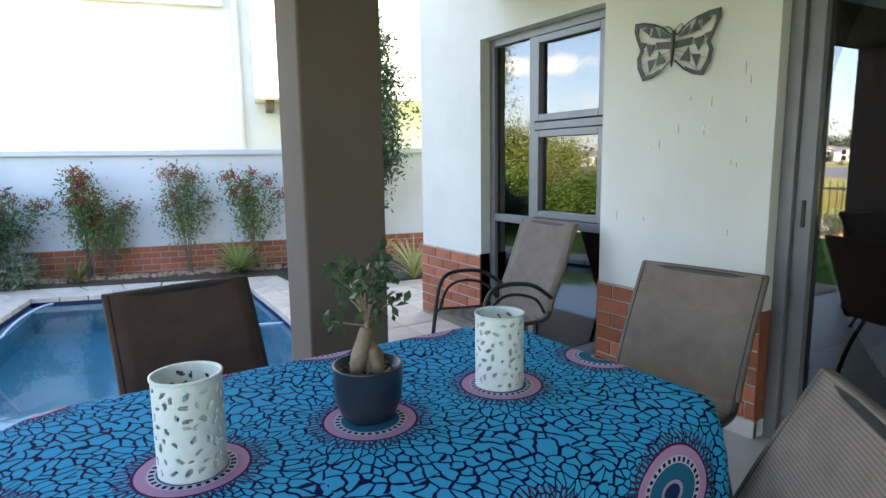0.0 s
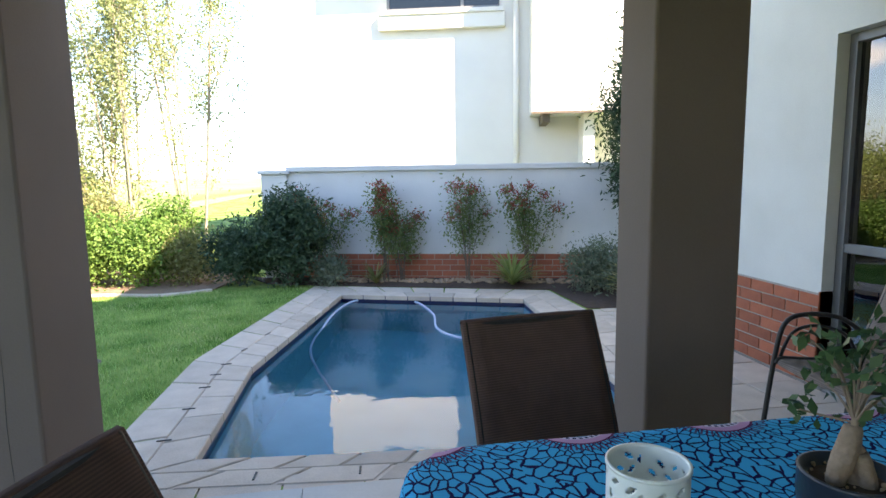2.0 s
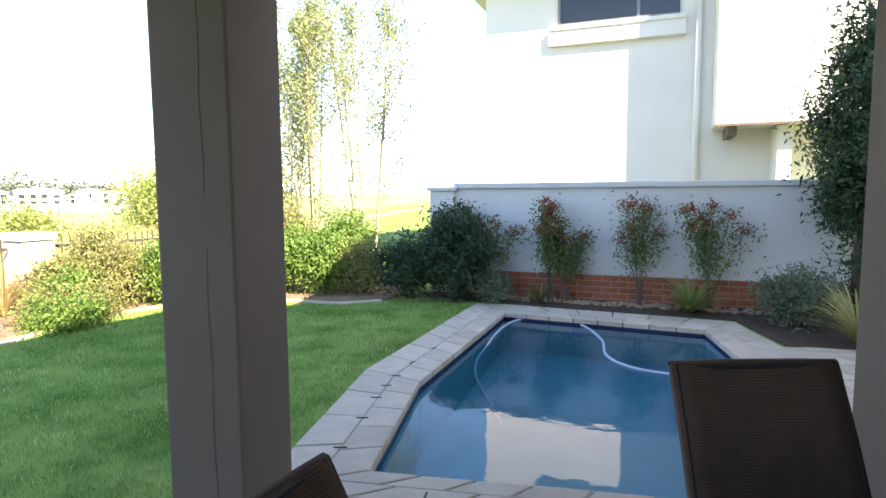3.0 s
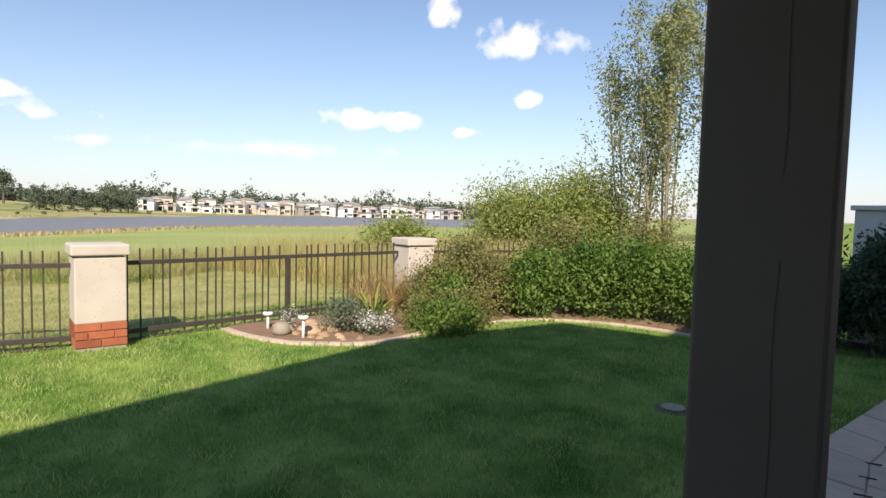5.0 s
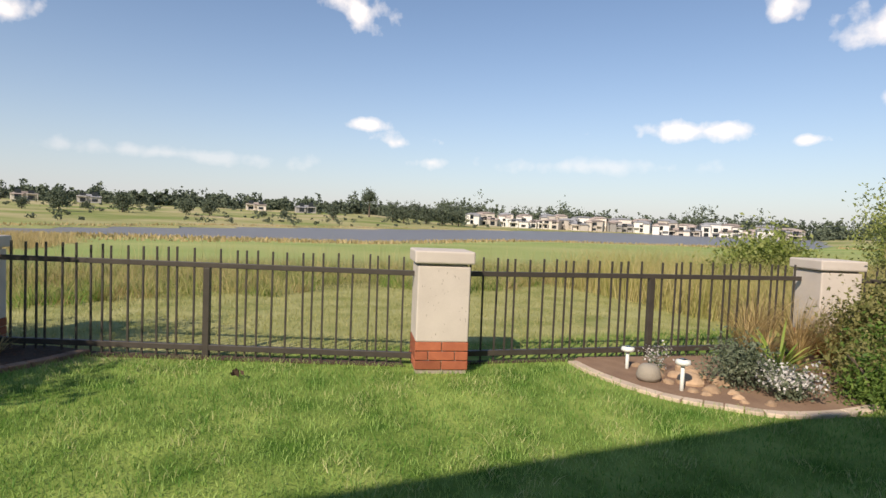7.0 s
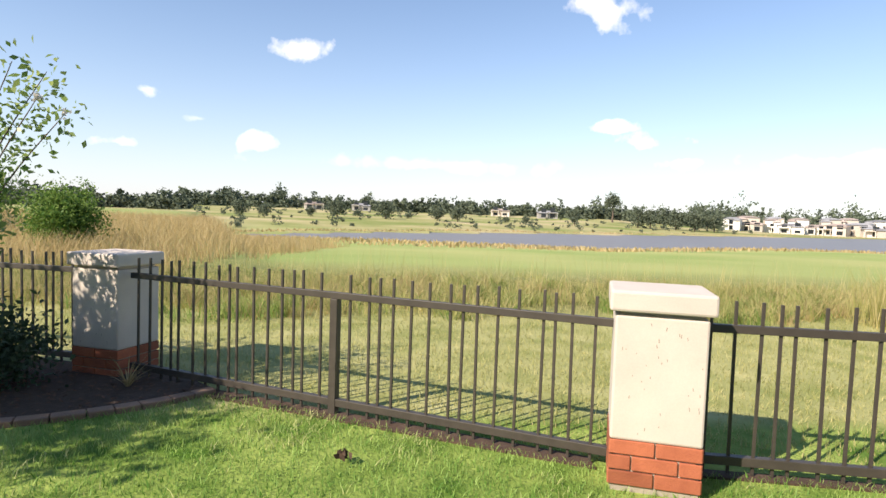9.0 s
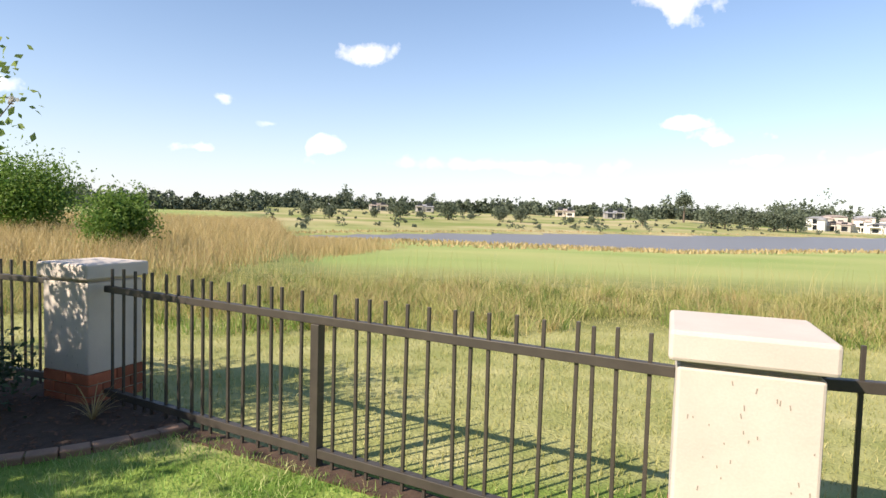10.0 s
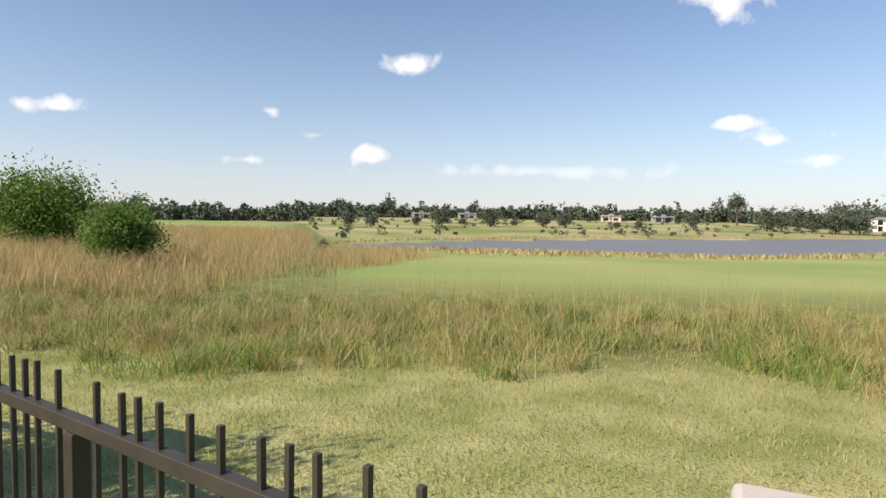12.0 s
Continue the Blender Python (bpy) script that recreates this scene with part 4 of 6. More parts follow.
def tablecloth():
    """A sheet over the top that falls in soft folds past the edges."""
    over, n, RC = 0.21, 0.022, 0.15
    xs = np.arange(TX0 - over, TX1 + over + 0.001, n)
    ys = np.arange(TY0 - over, TY1 + over + 0.001, n)
    v, uv, f = [], [], []
    for y in ys:
        for x in xs:
            cx, cy = min(max(x, TX0 + RC), TX1 - RC), min(max(y, TY0 + RC), TY1 - RC)
            dx, dy = x - cx, y - cy
            dc = math.hypot(dx, dy)
            d = dc - RC
            if d <= 0:
                z = TZ + 0.006 + 0.0012 * noise.noise((x * 5, y * 5, 0.3))
                px, py = x, y
            else:
                ux, uy = dx / dc, dy / dc
                corner = min(abs(ux), abs(uy)) / max(abs(ux), abs(uy))
                s = 17 * (x + y) if corner < 0.05 else 9 * math.atan2(dy, dx) + 17 * (cx + cy)
                fold = (0.010 + 0.028 * corner) * math.sin(s) * min(1, d / 0.10)
                out = RC + max(0.003, 0.010 * (1 - math.exp(-d * 40)) + fold * 0.8 + 0.018 * d / 0.2 + 0.006)
                px, py = cx + ux * out, cy + uy * out
                z = TZ + 0.006 - max(0, d - 0.012 * (1 - math.exp(-d * 60)))
            v.append((px, py, z))
            uv.append((x, y))
    w = len(xs)
    for j in range(len(ys) - 1):
        for i in range(w - 1):
            f.append((j * w + i, j * w + i + 1, (j + 1) * w + i + 1, (j + 1) * w + i))
    ob = mesh_ob("tablecloth", v, f, M_CLOTH, None, True)
    lay = ob.data.uv_layers.new(name="print")
    for lp in ob.data.loops:
        lay.data[lp.index].uv = uv[lp.vertex_index]
    return tagged(ob, "turquoise cotton tablecloth printed with dark veins and ringed medallions", "tablecloth")


tablecloth()
CLZ = TZ + 0.008


def lantern(x, y, turn):
    """A white tin cylinder with leaf-shaped holes punched through its wall."""
    e = empty("candle_lantern", Matrix.Translation((x, y, CLZ)) @ Matrix.Rotation(turn, 4, "Z"), "white enamelled tin candle lantern with punched leaf holes", "lantern", group="lanterns on the table")
    R, H, NU, NV = 0.062, 0.185, 120, 72
    rg = random.Random(7)
    holes = []
    for row in range(8):
        for c in range(15):
            if rg.random() < 0.93:
                holes.append(((c + 0.5 * (row % 2) + rg.uniform(-0.22, 0.22)) / 15 * 2 * math.pi, 0.018 + 0.0208 * row + rg.uniform(-0.006, 0.006), rg.uniform(0, math.pi), rg.uniform(0.0042, 0.0068)))
    def open_at(a, z):
        for ha, hz, t, s in holes:
            da = (a - ha + math.pi) % (2 * math.pi) - math.pi
            p, q = da * R, z - hz
            u, w = p * math.cos(t) + q * math.sin(t), -p * math.sin(t) + q * math.cos(t)
            if (u / (s * 1.35)) ** 2 + (w / (s * 0.66)) ** 2 < 1:
                return True
        return False
    v, f = [], []
    for j in range(NV + 1):
        for i in range(NU):
            a = 2 * math.pi * i / NU
            v.append((R * math.cos(a), R * math.sin(a), H * j / NV))
    for j in range(NV):
        for i in range(NU):
            if not open_at(2 * math.pi * (i + 0.5) / NU, H * (j + 0.5) / NV):
                f.append((j * NU + i, j * NU + (i + 1) % NU, (j + 1) * NU + (i + 1) % NU, (j + 1) * NU + i))
    body = mesh_ob("shell", v, f, M_WHITE, e, True)
    so = body.modifiers.new("thick", "SOLIDIFY")
    so.thickness = 0.0022
    part("rim", bm_lathe([(R - 0.003, H - 0.002), (R + 0.002, H - 0.002), (R + 0.002, H + 0.003), (R - 0.003, H + 0.003), (R - 0.003, H - 0.002)], 64), M_WHITE, e, smooth=True)
    bot = bm_lathe([(0.001, 0.002), (R - 0.001, 0.002), (R - 0.001, 0.006), (0.001, 0.006)], 48)
    part("base", bot, M_WHITE, e)
    return e


lantern(0.417, 0.748, 0.2)
lantern(1.160, 0.755, 1.9)

bon = empty("bonsai_pot", Matrix.Translation((0.795, 0.768, CLZ)), "small bonsai fig in a dark blue glazed pot", "potted plant")
part("pot", bm_lathe([(0.004, 0.0), (0.052, 0.0), (0.062, 0.010), (0.074, 0.045), (0.078, 0.085), (0.077, 0.118), (0.079, 0.123), (0.073, 0.124), (0.070, 0.105), (0.002, 0.103)], 40), M_POT, bon, smooth=True)
part("soil", bm_lathe([(0.001, 0.108), (0.03, 0.107), (0.0705, 0.104)], 30), M_SOIL, bon)
rgb = random.Random(4)
for q in range(46):
    a, r = rgb.uniform(0, 6.28), 0.064 * math.sqrt(rgb.random())
    s = rgb.uniform(0.0022, 0.005)
    bmq = bmesh.new()
    bmesh.ops.create_icosphere(bmq, subdivisions=1, radius=s)
    bmesh.ops.transform(bmq, matrix=Matrix.Translation((r * math.cos(a), r * math.sin(a), 0.109)), verts=bmq.verts)
    part("pebble", bmq, M_STONE, bon)
tr = bm_tube(smooth_line([(0.006, 0, 0.095), (0.016, 0.004, 0.13), (0.004, 0.004, 0.165), (0.002, 0, 0.20), (0.004, 0, 0.235)], 5), 0.02, 12, taper=[0.020 + 0.010 * math.sin(min(1, i / 12) * 3.1) - 0.0009 * i for i in range(21)])
bm_tube(smooth_line([(-0.026, 0.004, 0.096), (-0.024, -0.004, 0.135), (-0.008, -0.002, 0.175), (0.0, 0, 0.205)], 5), 0.012, 10, bm=tr, taper=[0.013 + 0.006 * math.sin(i / 15 * 3.1) for i in range(16)])
bm_tube(smooth_line([(0.018, -0.02, 0.096), (0.014, -0.018, 0.12), (0.006, -0.012, 0.16)], 5), 0.012, 10, bm=tr, taper=[0.012 + 0.004 * math.sin(i / 10 * 3.1) for i in range(11)])
part("trunk", tr, M_FIGBARK, bon, "swollen pale trunk", smooth=True)
lc = []
for q in range(17):
    a = q * 2.4
    r, h = rgb.uniform(0.03, 0.085), rgb.uniform(0.20, 0.345)
    p = (r * math.cos(a), r * math.sin(a), h)
    part("twig", bm_tube(smooth_line([(0.003, 0, 0.21), (p[0] * 0.5, p[1] * 0.5, 0.20 + (h - 0.20) * 0.75), p], 4), 0.002, 5), M_FIGBARK, bon)
    for z in range(13):
        lc.append([p[0] + rgb.gauss(0, 0.016), p[1] + rgb.gauss(0, 0.016), p[2] + rgb.gauss(0, 0.018)])
leaves_mesh("foliage", np.array(lc), 0.0165, leaf_mat("fig_leaf", (0.022, 0.06, 0.025), (0.10, 0.17, 0.07), 0.25, 0.35), bon, 5)

# ---- chairs ----


def sling_chair(m, label, sling, arms=True, top=0.87, lean=0.16, group="chairs round the table"):
    """A metal tube chair with a stretched fabric seat and back; it faces +Y."""
    e = empty("patio_chair", m, label, "chair", group=group)
    W = 0.235
    v, f, k = [], [], 24
    prof = [(0.245, 0.40), (0.22, 0.425), (0.10, 0.415), (-0.05, 0.405), (-0.18, 0.405), (-0.225, 0.43), (-0.245, 0.50)]
    seat = smooth_line([(0, y, z) for y, z in prof], 4)
    backp = smooth_line([(0, -0.236, 0.455), (0, -0.247, 0.52), (0, -0.245 - lean * 0.45, 0.68), (0, -0.245 - lean, top - 0.015), (0, -0.255 - lean, top)], 8)
    for nm, line in (("seat", seat), ("backrest", backp)):
        v, f = [], []
        for p in line:
            for i in range(9):
                s = i / 8 * 2 - 1
                v.append((s * (W + (0.013 if nm == "backrest" else 0.0)), p.y - (0.012 * (1 - s * s) if nm == "backrest" else 0), p.z - (0.014 * (1 - s * s) if nm == "seat" else 0)))
        for j in range(len(line) - 1):
            for i in range(8):
                f.append((j * 9 + i, j * 9 + i + 1, (j + 1) * 9 + i + 1, (j + 1) * 9 + i))
        ob = mesh_ob(nm, v, f, sling, e, True)
        so = ob.modifiers.new("thick", "SOLIDIFY")
        so.thickness, so.offset = (0.006, 0.0) if nm == "seat" else (0.025, 0.0)
    for sx in (-1, 1):
        x = sx * W
        part("side_rail", bm_tube([(x, p.y, p.z) for p in seat + backp[1:]], 0.0125, 8), M_FRAME, e, smooth=True)
        part("back_leg", bm_tube(smooth_line([(x, -0.02, 0.40), (x, -0.17, 0.22), (x, -0.27, 0.0)], 5), 0.0125, 8), M_FRAME, e, smooth=True)
        if arms:
            part("front_leg", bm_tube(smooth_line([(x * 1.03, 0.30, 0.0), (x * 1.05, 0.25, 0.40), (x * 1.06, 0.20, 0.60), (x * 1.06, 0.08, 0.645), (x * 1.05, -0.10, 0.62), (x * 1.02, -0.24, 0.53)], 6), 0.0125, 8), M_FRAME, e, smooth=True)
            part("arm_brace", bm_tube(smooth_line([(x * 1.03, 0.22, 0.43), (x * 1.04, 0.16, 0.55), (x * 1.04, 0.04, 0.585), (x * 1.03, -0.12, 0.54), (x * 1.01, -0.19, 0.45)], 6), 0.009, 8), M_FRAME, e, smooth=True)
        else:
            part("front_leg", bm_tube([(x, 0.27, 0.0), (x, 0.235, 0.40)], 0.0125, 8), M_FRAME, e, smooth=True)
    part("cross_bar", bm_tube([(-W, 0.20, 0.385), (W, 0.20, 0.385)], 0.011, 8), M_FRAME, e)
    part("top_bar", bm_tube([(-W, -0.255 - lean, top - 0.004), (W, -0.255 - lean, top - 0.004)], 0.0115, 8), M_FRAME, e)
    return e


def chair_at(bx, by, fx, fy, lean=0.16):
    """The pose of a chair whose back's top is over (bx, by) and that faces (fx, fy)."""
    a = math.atan2(-fx, fy)
    d = Vector((fx, fy)).normalized() * (0.255 + lean)
    return Matrix.Translation((bx + d.x, by + d.y, 0.0)) @ Matrix.Rotation(a, 4, "Z")


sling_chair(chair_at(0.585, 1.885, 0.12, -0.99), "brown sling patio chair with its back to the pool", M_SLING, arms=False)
sling_chair(chair_at(2.34, 0.975, -0.99, -0.14), "grey-brown sling patio chair between the table and house wall", M_SLING2, arms=False)
sling_chair(chair_at(1.352, -0.012, -0.68, 0.74), "grey-brown sling patio chair pulled up askew to the table", M_SLING2, arms=False)
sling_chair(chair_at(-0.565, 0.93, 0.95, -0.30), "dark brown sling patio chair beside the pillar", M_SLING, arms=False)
sling_chair(chair_at(2.74, 2.27, -1.0, 0.05, 0.16), "grey-brown sling armchair in front of the window", M_SLING2, top=0.93, lean=0.16, group="window armchair")
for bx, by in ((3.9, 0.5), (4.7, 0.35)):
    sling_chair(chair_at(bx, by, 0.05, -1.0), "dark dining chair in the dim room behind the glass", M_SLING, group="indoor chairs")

# ---- butterfly on the wall ----
bfly = empty("wall_butterfly", Matrix.Translation((WX - 0.014, 1.53, 1.86)) @ Matrix.Rotation(radians(-90), 4, "Z") @ Matrix.Rotation(radians(90), 4, "X") @ Matrix.Rotation(radians(-2), 4, "Z"), "grey tin butterfly ornament with openwork wings hung on the wall", "wall ornament")
half = [(0.014, 0.05), (0.07, 0.095), (0.12, 0.118), (0.185, 0.134), (0.24, 0.138), (0.240, 0.10), (0.222, 0.055), (0.193, 0.0), (0.214, -0.04), (0.206, -0.09), (0.172, -0.152), (0.12, -0.142), (0.07, -0.118), (0.012, -0.07)]
for sx in (1, -1):
    rim = bmesh.new()
    for (ax, ay), (bx, by) in zip(half[2:-2], half[3:-1]):
        wide = 0.86
        quad = [(ax, ay), (bx, by), (0.09 + (bx - 0.09) * wide, by * wide - 0.002), (0.09 + (ax - 0.09) * wide, ay * wide - 0.002)]
        bm_prism([(sx * x, y) for x, y in (quad if sx < 0 else quad[::-1])], 0.0, 0.006, rim)
    part("wing_border", rim, M_TIN, bfly, "dark scalloped wing border")
    part("wing_wire", bm_tube([(sx * x, y, 0.004) for x, y in half], 0.004, 6), M_TIN, bfly)
    for tri in (((0.018, 0.040), (0.085, 0.092), (0.075, 0.045)), ((0.085, 0.046), (0.118, 0.104), (0.145, 0.060)), ((0.150, 0.070), (0.150, 0.112), (0.195, 0.105)), ((0.012, -0.012), (0.012, 0.022), (0.105, 0.030)), ((0.012, -0.012), (0.105, 0.030), (0.095, -0.004)),
                ((0.110, 0.018), (0.165, 0.030), (0.140, -0.040)), ((0.040, -0.072), (0.085, -0.015), (0.095, -0.085)), ((0.105, -0.05), (0.150, -0.055), (0.135, -0.115)), ((0.165, 0.035), (0.205, 0.045), (0.188, 0.005))):
        part("wing_inlay", bm_prism([(sx * x, y) for x, y in (tri if sx < 0 else tri[::-1])], 0.0, 0.005), M_TIN, bfly)
    for ax, ay, bx, by in ((0.012, 0.02, 0.20, 0.115), (0.012, 0.03, 0.13, 0.118), (0.012, 0.0, 0.195, -0.005), (0.012, -0.04, 0.17, -0.14), (0.012, -0.02, 0.20, -0.08)):
        part("wing_strut", bm_tube([(sx * ax, ay, 0.003), (sx * bx, by, 0.003)], 0.0016, 5), M_TINP, bfly)
    part("feeler", bm_tube(smooth_line([(0.003 * sx, 0.062, 0.006), (0.018 * sx, 0.085, 0.010), (0.042 * sx, 0.098, 0.010), (0.052 * sx, 0.082, 0.010), (0.038 * sx, 0.078, 0.010)], 5), 0.0022, 6), M_TIN, bfly)
part("body", bm_tube([(0, 0.072, 0.006), (0, 0.058, 0.010), (0, 0.045, 0.009), (0, 0.01, 0.011), (0, -0.04, 0.010), (0, -0.10, 0.008)], 0.01, 10, taper=[0.006, 0.012, 0.008, 0.012, 0.010, 0.004]), M_TIN, bfly, smooth=True)
for y, z in ((1.662, 1.362), (1.354, 1.457)):
    tagged(part("wall_plug", bm_lathe([(0.0005, 0), (0.007, 0), (0.006, 0.004), (0.0005, 0.005)], 12), M_WHITE, None), "small white plug in the plaster", "wall plug").matrix_basis = Matrix.Translation((WX, y, z)) @ Matrix.Rotation(radians(-90), 4, "Y")
rgs = random.Random(12)
for q in range(13):
    y, z, h = rgs.uniform(1.08, 1.95), rgs.uniform(0.95, 1.72), rgs.uniform(0.008, 0.028)
    part("plaster_scar", bm_box((WX - 0.0015, y - 0.0015, z - h), (WX + 0.001, y + 0.0015, z + h)), M_PIT, wall_h, "thin trowel scar")

# ---- planting ----


def shrub(name, label, category, lo, hi, n, size, material, seed, stems=6, spread=0.10, per=30, long=1.7, shape="round", extra=None, group=""):
    base = ((lo[0] + hi[0]) / 2, (lo[1] + hi[1]) / 2)
    gz = lo[2]
    e = empty(name, Matrix.Translation((base[0], base[1], 0)), label, category, group)
    rg = random.Random(seed)
    c = clumps(n, lo, hi, seed, per, spread, shape, 0.25) - np.array([base[0], base[1], 0])
    c[:, 2] = np.maximum(c[:, 2], gz + 0.02)
    leaves_mesh("foliage", c, size, material, e, seed, long=long)
    for s in range(stems):
        p = c[rg.randrange(len(c))]
        part("stem", bm_tube(smooth_line([(rg.uniform(-0.06, 0.06), rg.uniform(-0.06, 0.06), gz - 0.03), (p[0] * 0.5, p[1] * 0.5, gz + (p[2] - gz) * 0.6), tuple(p)], 4), 0.006, 5, taper=[0.009 - 0.0007 * i for i in range(9)]), M_BARK, e)
    if extra:
        m2, n2, s2 = extra
        pick = c[np.random.RandomState(seed + 9).choice(len(c), n2)]
        top = pick[pick[:, 2] > np.median(c[:, 2])] if len(pick) else pick
        leaves_mesh("blossom", top + np.random.RandomState(seed).normal(size=top.shape) * 0.02, s2, m2, e, seed + 3, long=1.2)
    return e


def strap_plant(name, label, category, x, y, gz, n, length, width, material, seed, upright=0.5):
    """A tuft of long arching leaves."""
    e = empty(name, Matrix.Translation((x, y, gz)), label, category)
    rg = random.Random(seed)
    v, f = [], []
    for q in range(n):
        a, L = rg.uniform(0, 6.283), length * rg.uniform(0.6, 1.1)
        up = rg.uniform(upright, 1.0)
        for i in range(6):
            t = i / 5
            r = L * (1 - up * 0.6) * t ** 1.2
            z = L * up * (t - 0.45 * (1 - up * 0.55) * t * t * 1.6)
            w = width * (1 - t) ** 0.6 * (0.5 + t) + 0.0008
            cx, cy = math.cos(a), math.sin(a)
            v += [(r * cx - w * cy, r * cy + w * cx, z), (r * cx + w * cy, r * cy - w * cx, z)]
            if i:
                b = len(v) - 4
                f.append((b, b + 1, b + 3, b + 2))
    mesh_ob("leaves", v, f, material, e)
    return e


def wpt(s, off):
    p = WM @ Vector((s, off, 0))
    return p.x, p.y


# bed along the boundary wall
bed = [wpt(-1.7, -0.0), wpt(7, 0.0), wpt(7, -1.6), (2.65, 6.2), (2.60, 7.35), (-0.5, 8.40), (-1.2, 8.7)]
tagged(part("flower_bed", bm_prism(bed[::-1], G - 0.1, G + 0.012), M_SOIL, None), "dark soil bed along the boundary wall", "flower bed", kind="structure")


def nandina(s, off, h, seed, w=0.32, red=0.4, bare=0.42):
    x, y = wpt(s, off)
    e = empty("nandina_shrub", Matrix.Translation((x, y, G)), "leggy shrub with green and red leaves against the wall", "shrub", group="shrubs along the wall")
    rg = random.Random(seed)
    pts, reds = [], []
    for q in range(9):
        a, r = rg.uniform(0, 6.28), rg.uniform(0.05, w)
        top = (r * math.cos(a), r * math.sin(a) * 0.6, h * rg.uniform(0.6, 1.0))
        line = smooth_line([(rg.uniform(-0.05, 0.05), rg.uniform(-0.04, 0.04), -0.02), (top[0] * 0.4, top[1] * 0.4, top[2] * 0.55), top], 5)
        part("stem", bm_tube(line, 0.005, 5, taper=[0.007 - 0.0004 * i for i in range(len(line))]), M_BARK, e)
        for p in line[4:]:
            if p.z > h * bare * rg.uniform(0.6, 1.2):
                for z in range(32):
                    pts.append((p.x + rg.gauss(0, 0.10), p.y + rg.gauss(0, 0.07), p.z + rg.gauss(0, 0.07)))
        for z in range(int(80 * red)):
            reds.append((top[0] + rg.gauss(0, 0.05), top[1] + rg.gauss(0, 0.05), top[2] + rg.gauss(0.01, 0.04)))
    leaves_mesh("foliage", np.array(pts), 0.027, M_NAND, e, seed, long=1.9)
    leaves_mesh("red_leaves", np.array(reds), 0.025, M_RED, e, seed + 1, long=1.9)


for s, off, h, sd, w, rd in ((0.55, -0.32, 1.42, 36, 0.10, 0.9), (0.78, -0.3, 1.12, 32, 0.28, 0.9), (1.75, -0.28, 1.45, 33, 0.24, 0.7), (2.62, -0.28, 1.42, 34, 0.28, 0.8), (-0.35, -0.35, 1.38, 35, 0.3, 0.5)):
    nandina(s, off, h, sd, w * 1.55, rd)
x, y = wpt(-0.7, -0.55)
shrub("grey_shrub", "dense grey-green shrub by the end of the wall", "shrub", (x - 0.7, y - 0.55, G), (x + 0.5, y + 0.5, 1.30), 12000, 0.032, M_DARKLEAF, 41, 10, 0.09, long=2.6)
x, y = wpt(-1.55, -0.55)
shrub("grey_shrub", "dense dark rosemary-like shrub beside the lawn", "shrub", (x - 0.55, y - 0.45, G), (x + 0.55, y + 0.45, 0.75), 7000, 0.028, M_DARKLEAF, 42, 8, 0.09, long=2.8)
x, y = wpt(-0.2, -0.62)
shrub("lavender", "low grey lavender clump by the coping", "shrub", (x - 0.28, y - 0.22, G), (x + 0.28, y + 0.22, 0.28), 2400, 0.022, M_GREYLEAF, 43, 4, 0.06, long=2.6)
x, y = wpt(2.35, -0.42)
strap_plant("flax_tuft", "arching green and yellow strap-leaved tuft", "plant", x, y - 0.1, G, 120, 0.8, 0.017, M_WILLOW, 44, 0.45)
x, y = wpt(0.4, -0.35)
strap_plant("flax_tuft", "small arching strap-leaved tuft", "plant", x, y - 0.1, G, 50, 0.55, 0.014, M_OLIVE, 45, 0.4)
x, y = wpt(3.5, -0.85)
shrub("lavender", "rounded grey-green shrub at the pool corner", "shrub", (x - 0.45, y - 0.55, G), (x + 0.45, y + 0.45, 0.52), 6500, 0.024, M_GREYLEAF, 46, 6, 0.08, long=2.4)
x, y = wpt(4.0, -1.6)
strap_plant("flax_tuft", "dry strap-leaved tuft beside the house", "plant", x - 0.1, y, G, 110, 0.95, 0.017, M_DRY, 47, 0.55)
strap_plant("flax_tuft", "dry strap-leaved tuft beside the house", "plant", x + 0.45, y - 0.3, G, 90, 0.85, 0.017, M_DRY, 48, 0.5)
# conifer-like evergreen
cx, cy = wpt(4.15, -0.45)
ev = empty("evergreen_tree", Matrix.Translation((cx, cy, G)), "tall dark drooping evergreen beside the house", "tree")
part("trunk", bm_tube([(0, 0, -0.1), (0.03, 0, 1.4), (0, 0.03, 3.6)], 0.06, 8, taper=[0.07, 0.05, 0.015]), M_BARK, ev, smooth=True)
cc = clumps(17000, (-0.68, -0.68, 0.2), (0.68, 0.68, 4.3), 51, 60, 0.12, "spire", 0.3)
leaves_mesh("crown", cc, 0.034, M_DARKLEAF, ev, 51, long=2.6)
# gravel
rgg = random.Random(5)
gravel_v, gravel_f = [], []
for q in range(330):
    s, off = rgg.uniform(-0.2, 3.4), rgg.uniform(-0.42, -0.1)
    x, y = wpt(s, off)
    r = rgg.uniform(0.02, 0.05)
    b = len(gravel_v)
    bmg = bmesh.new()
    bmesh.ops.create_icosphere(bmg, subdivisions=1, radius=r)
    for vv in bmg.verts:
        gravel_v.append((x + vv.co.x * rgg.uniform(0.75, 1.2), y + vv.co.y * rgg.uniform(0.75, 1.2), G + 0.02 + vv.co.z * 0.6))
    for ff in bmg.faces:
        gravel_f.append(tuple(b + vv.index for vv in ff.verts))
    bmg.free()
tagged(mesh_ob("gravel", gravel_v, gravel_f, M_STONE), "pale river stones along the wall's foot", "stones", kind="stuff")

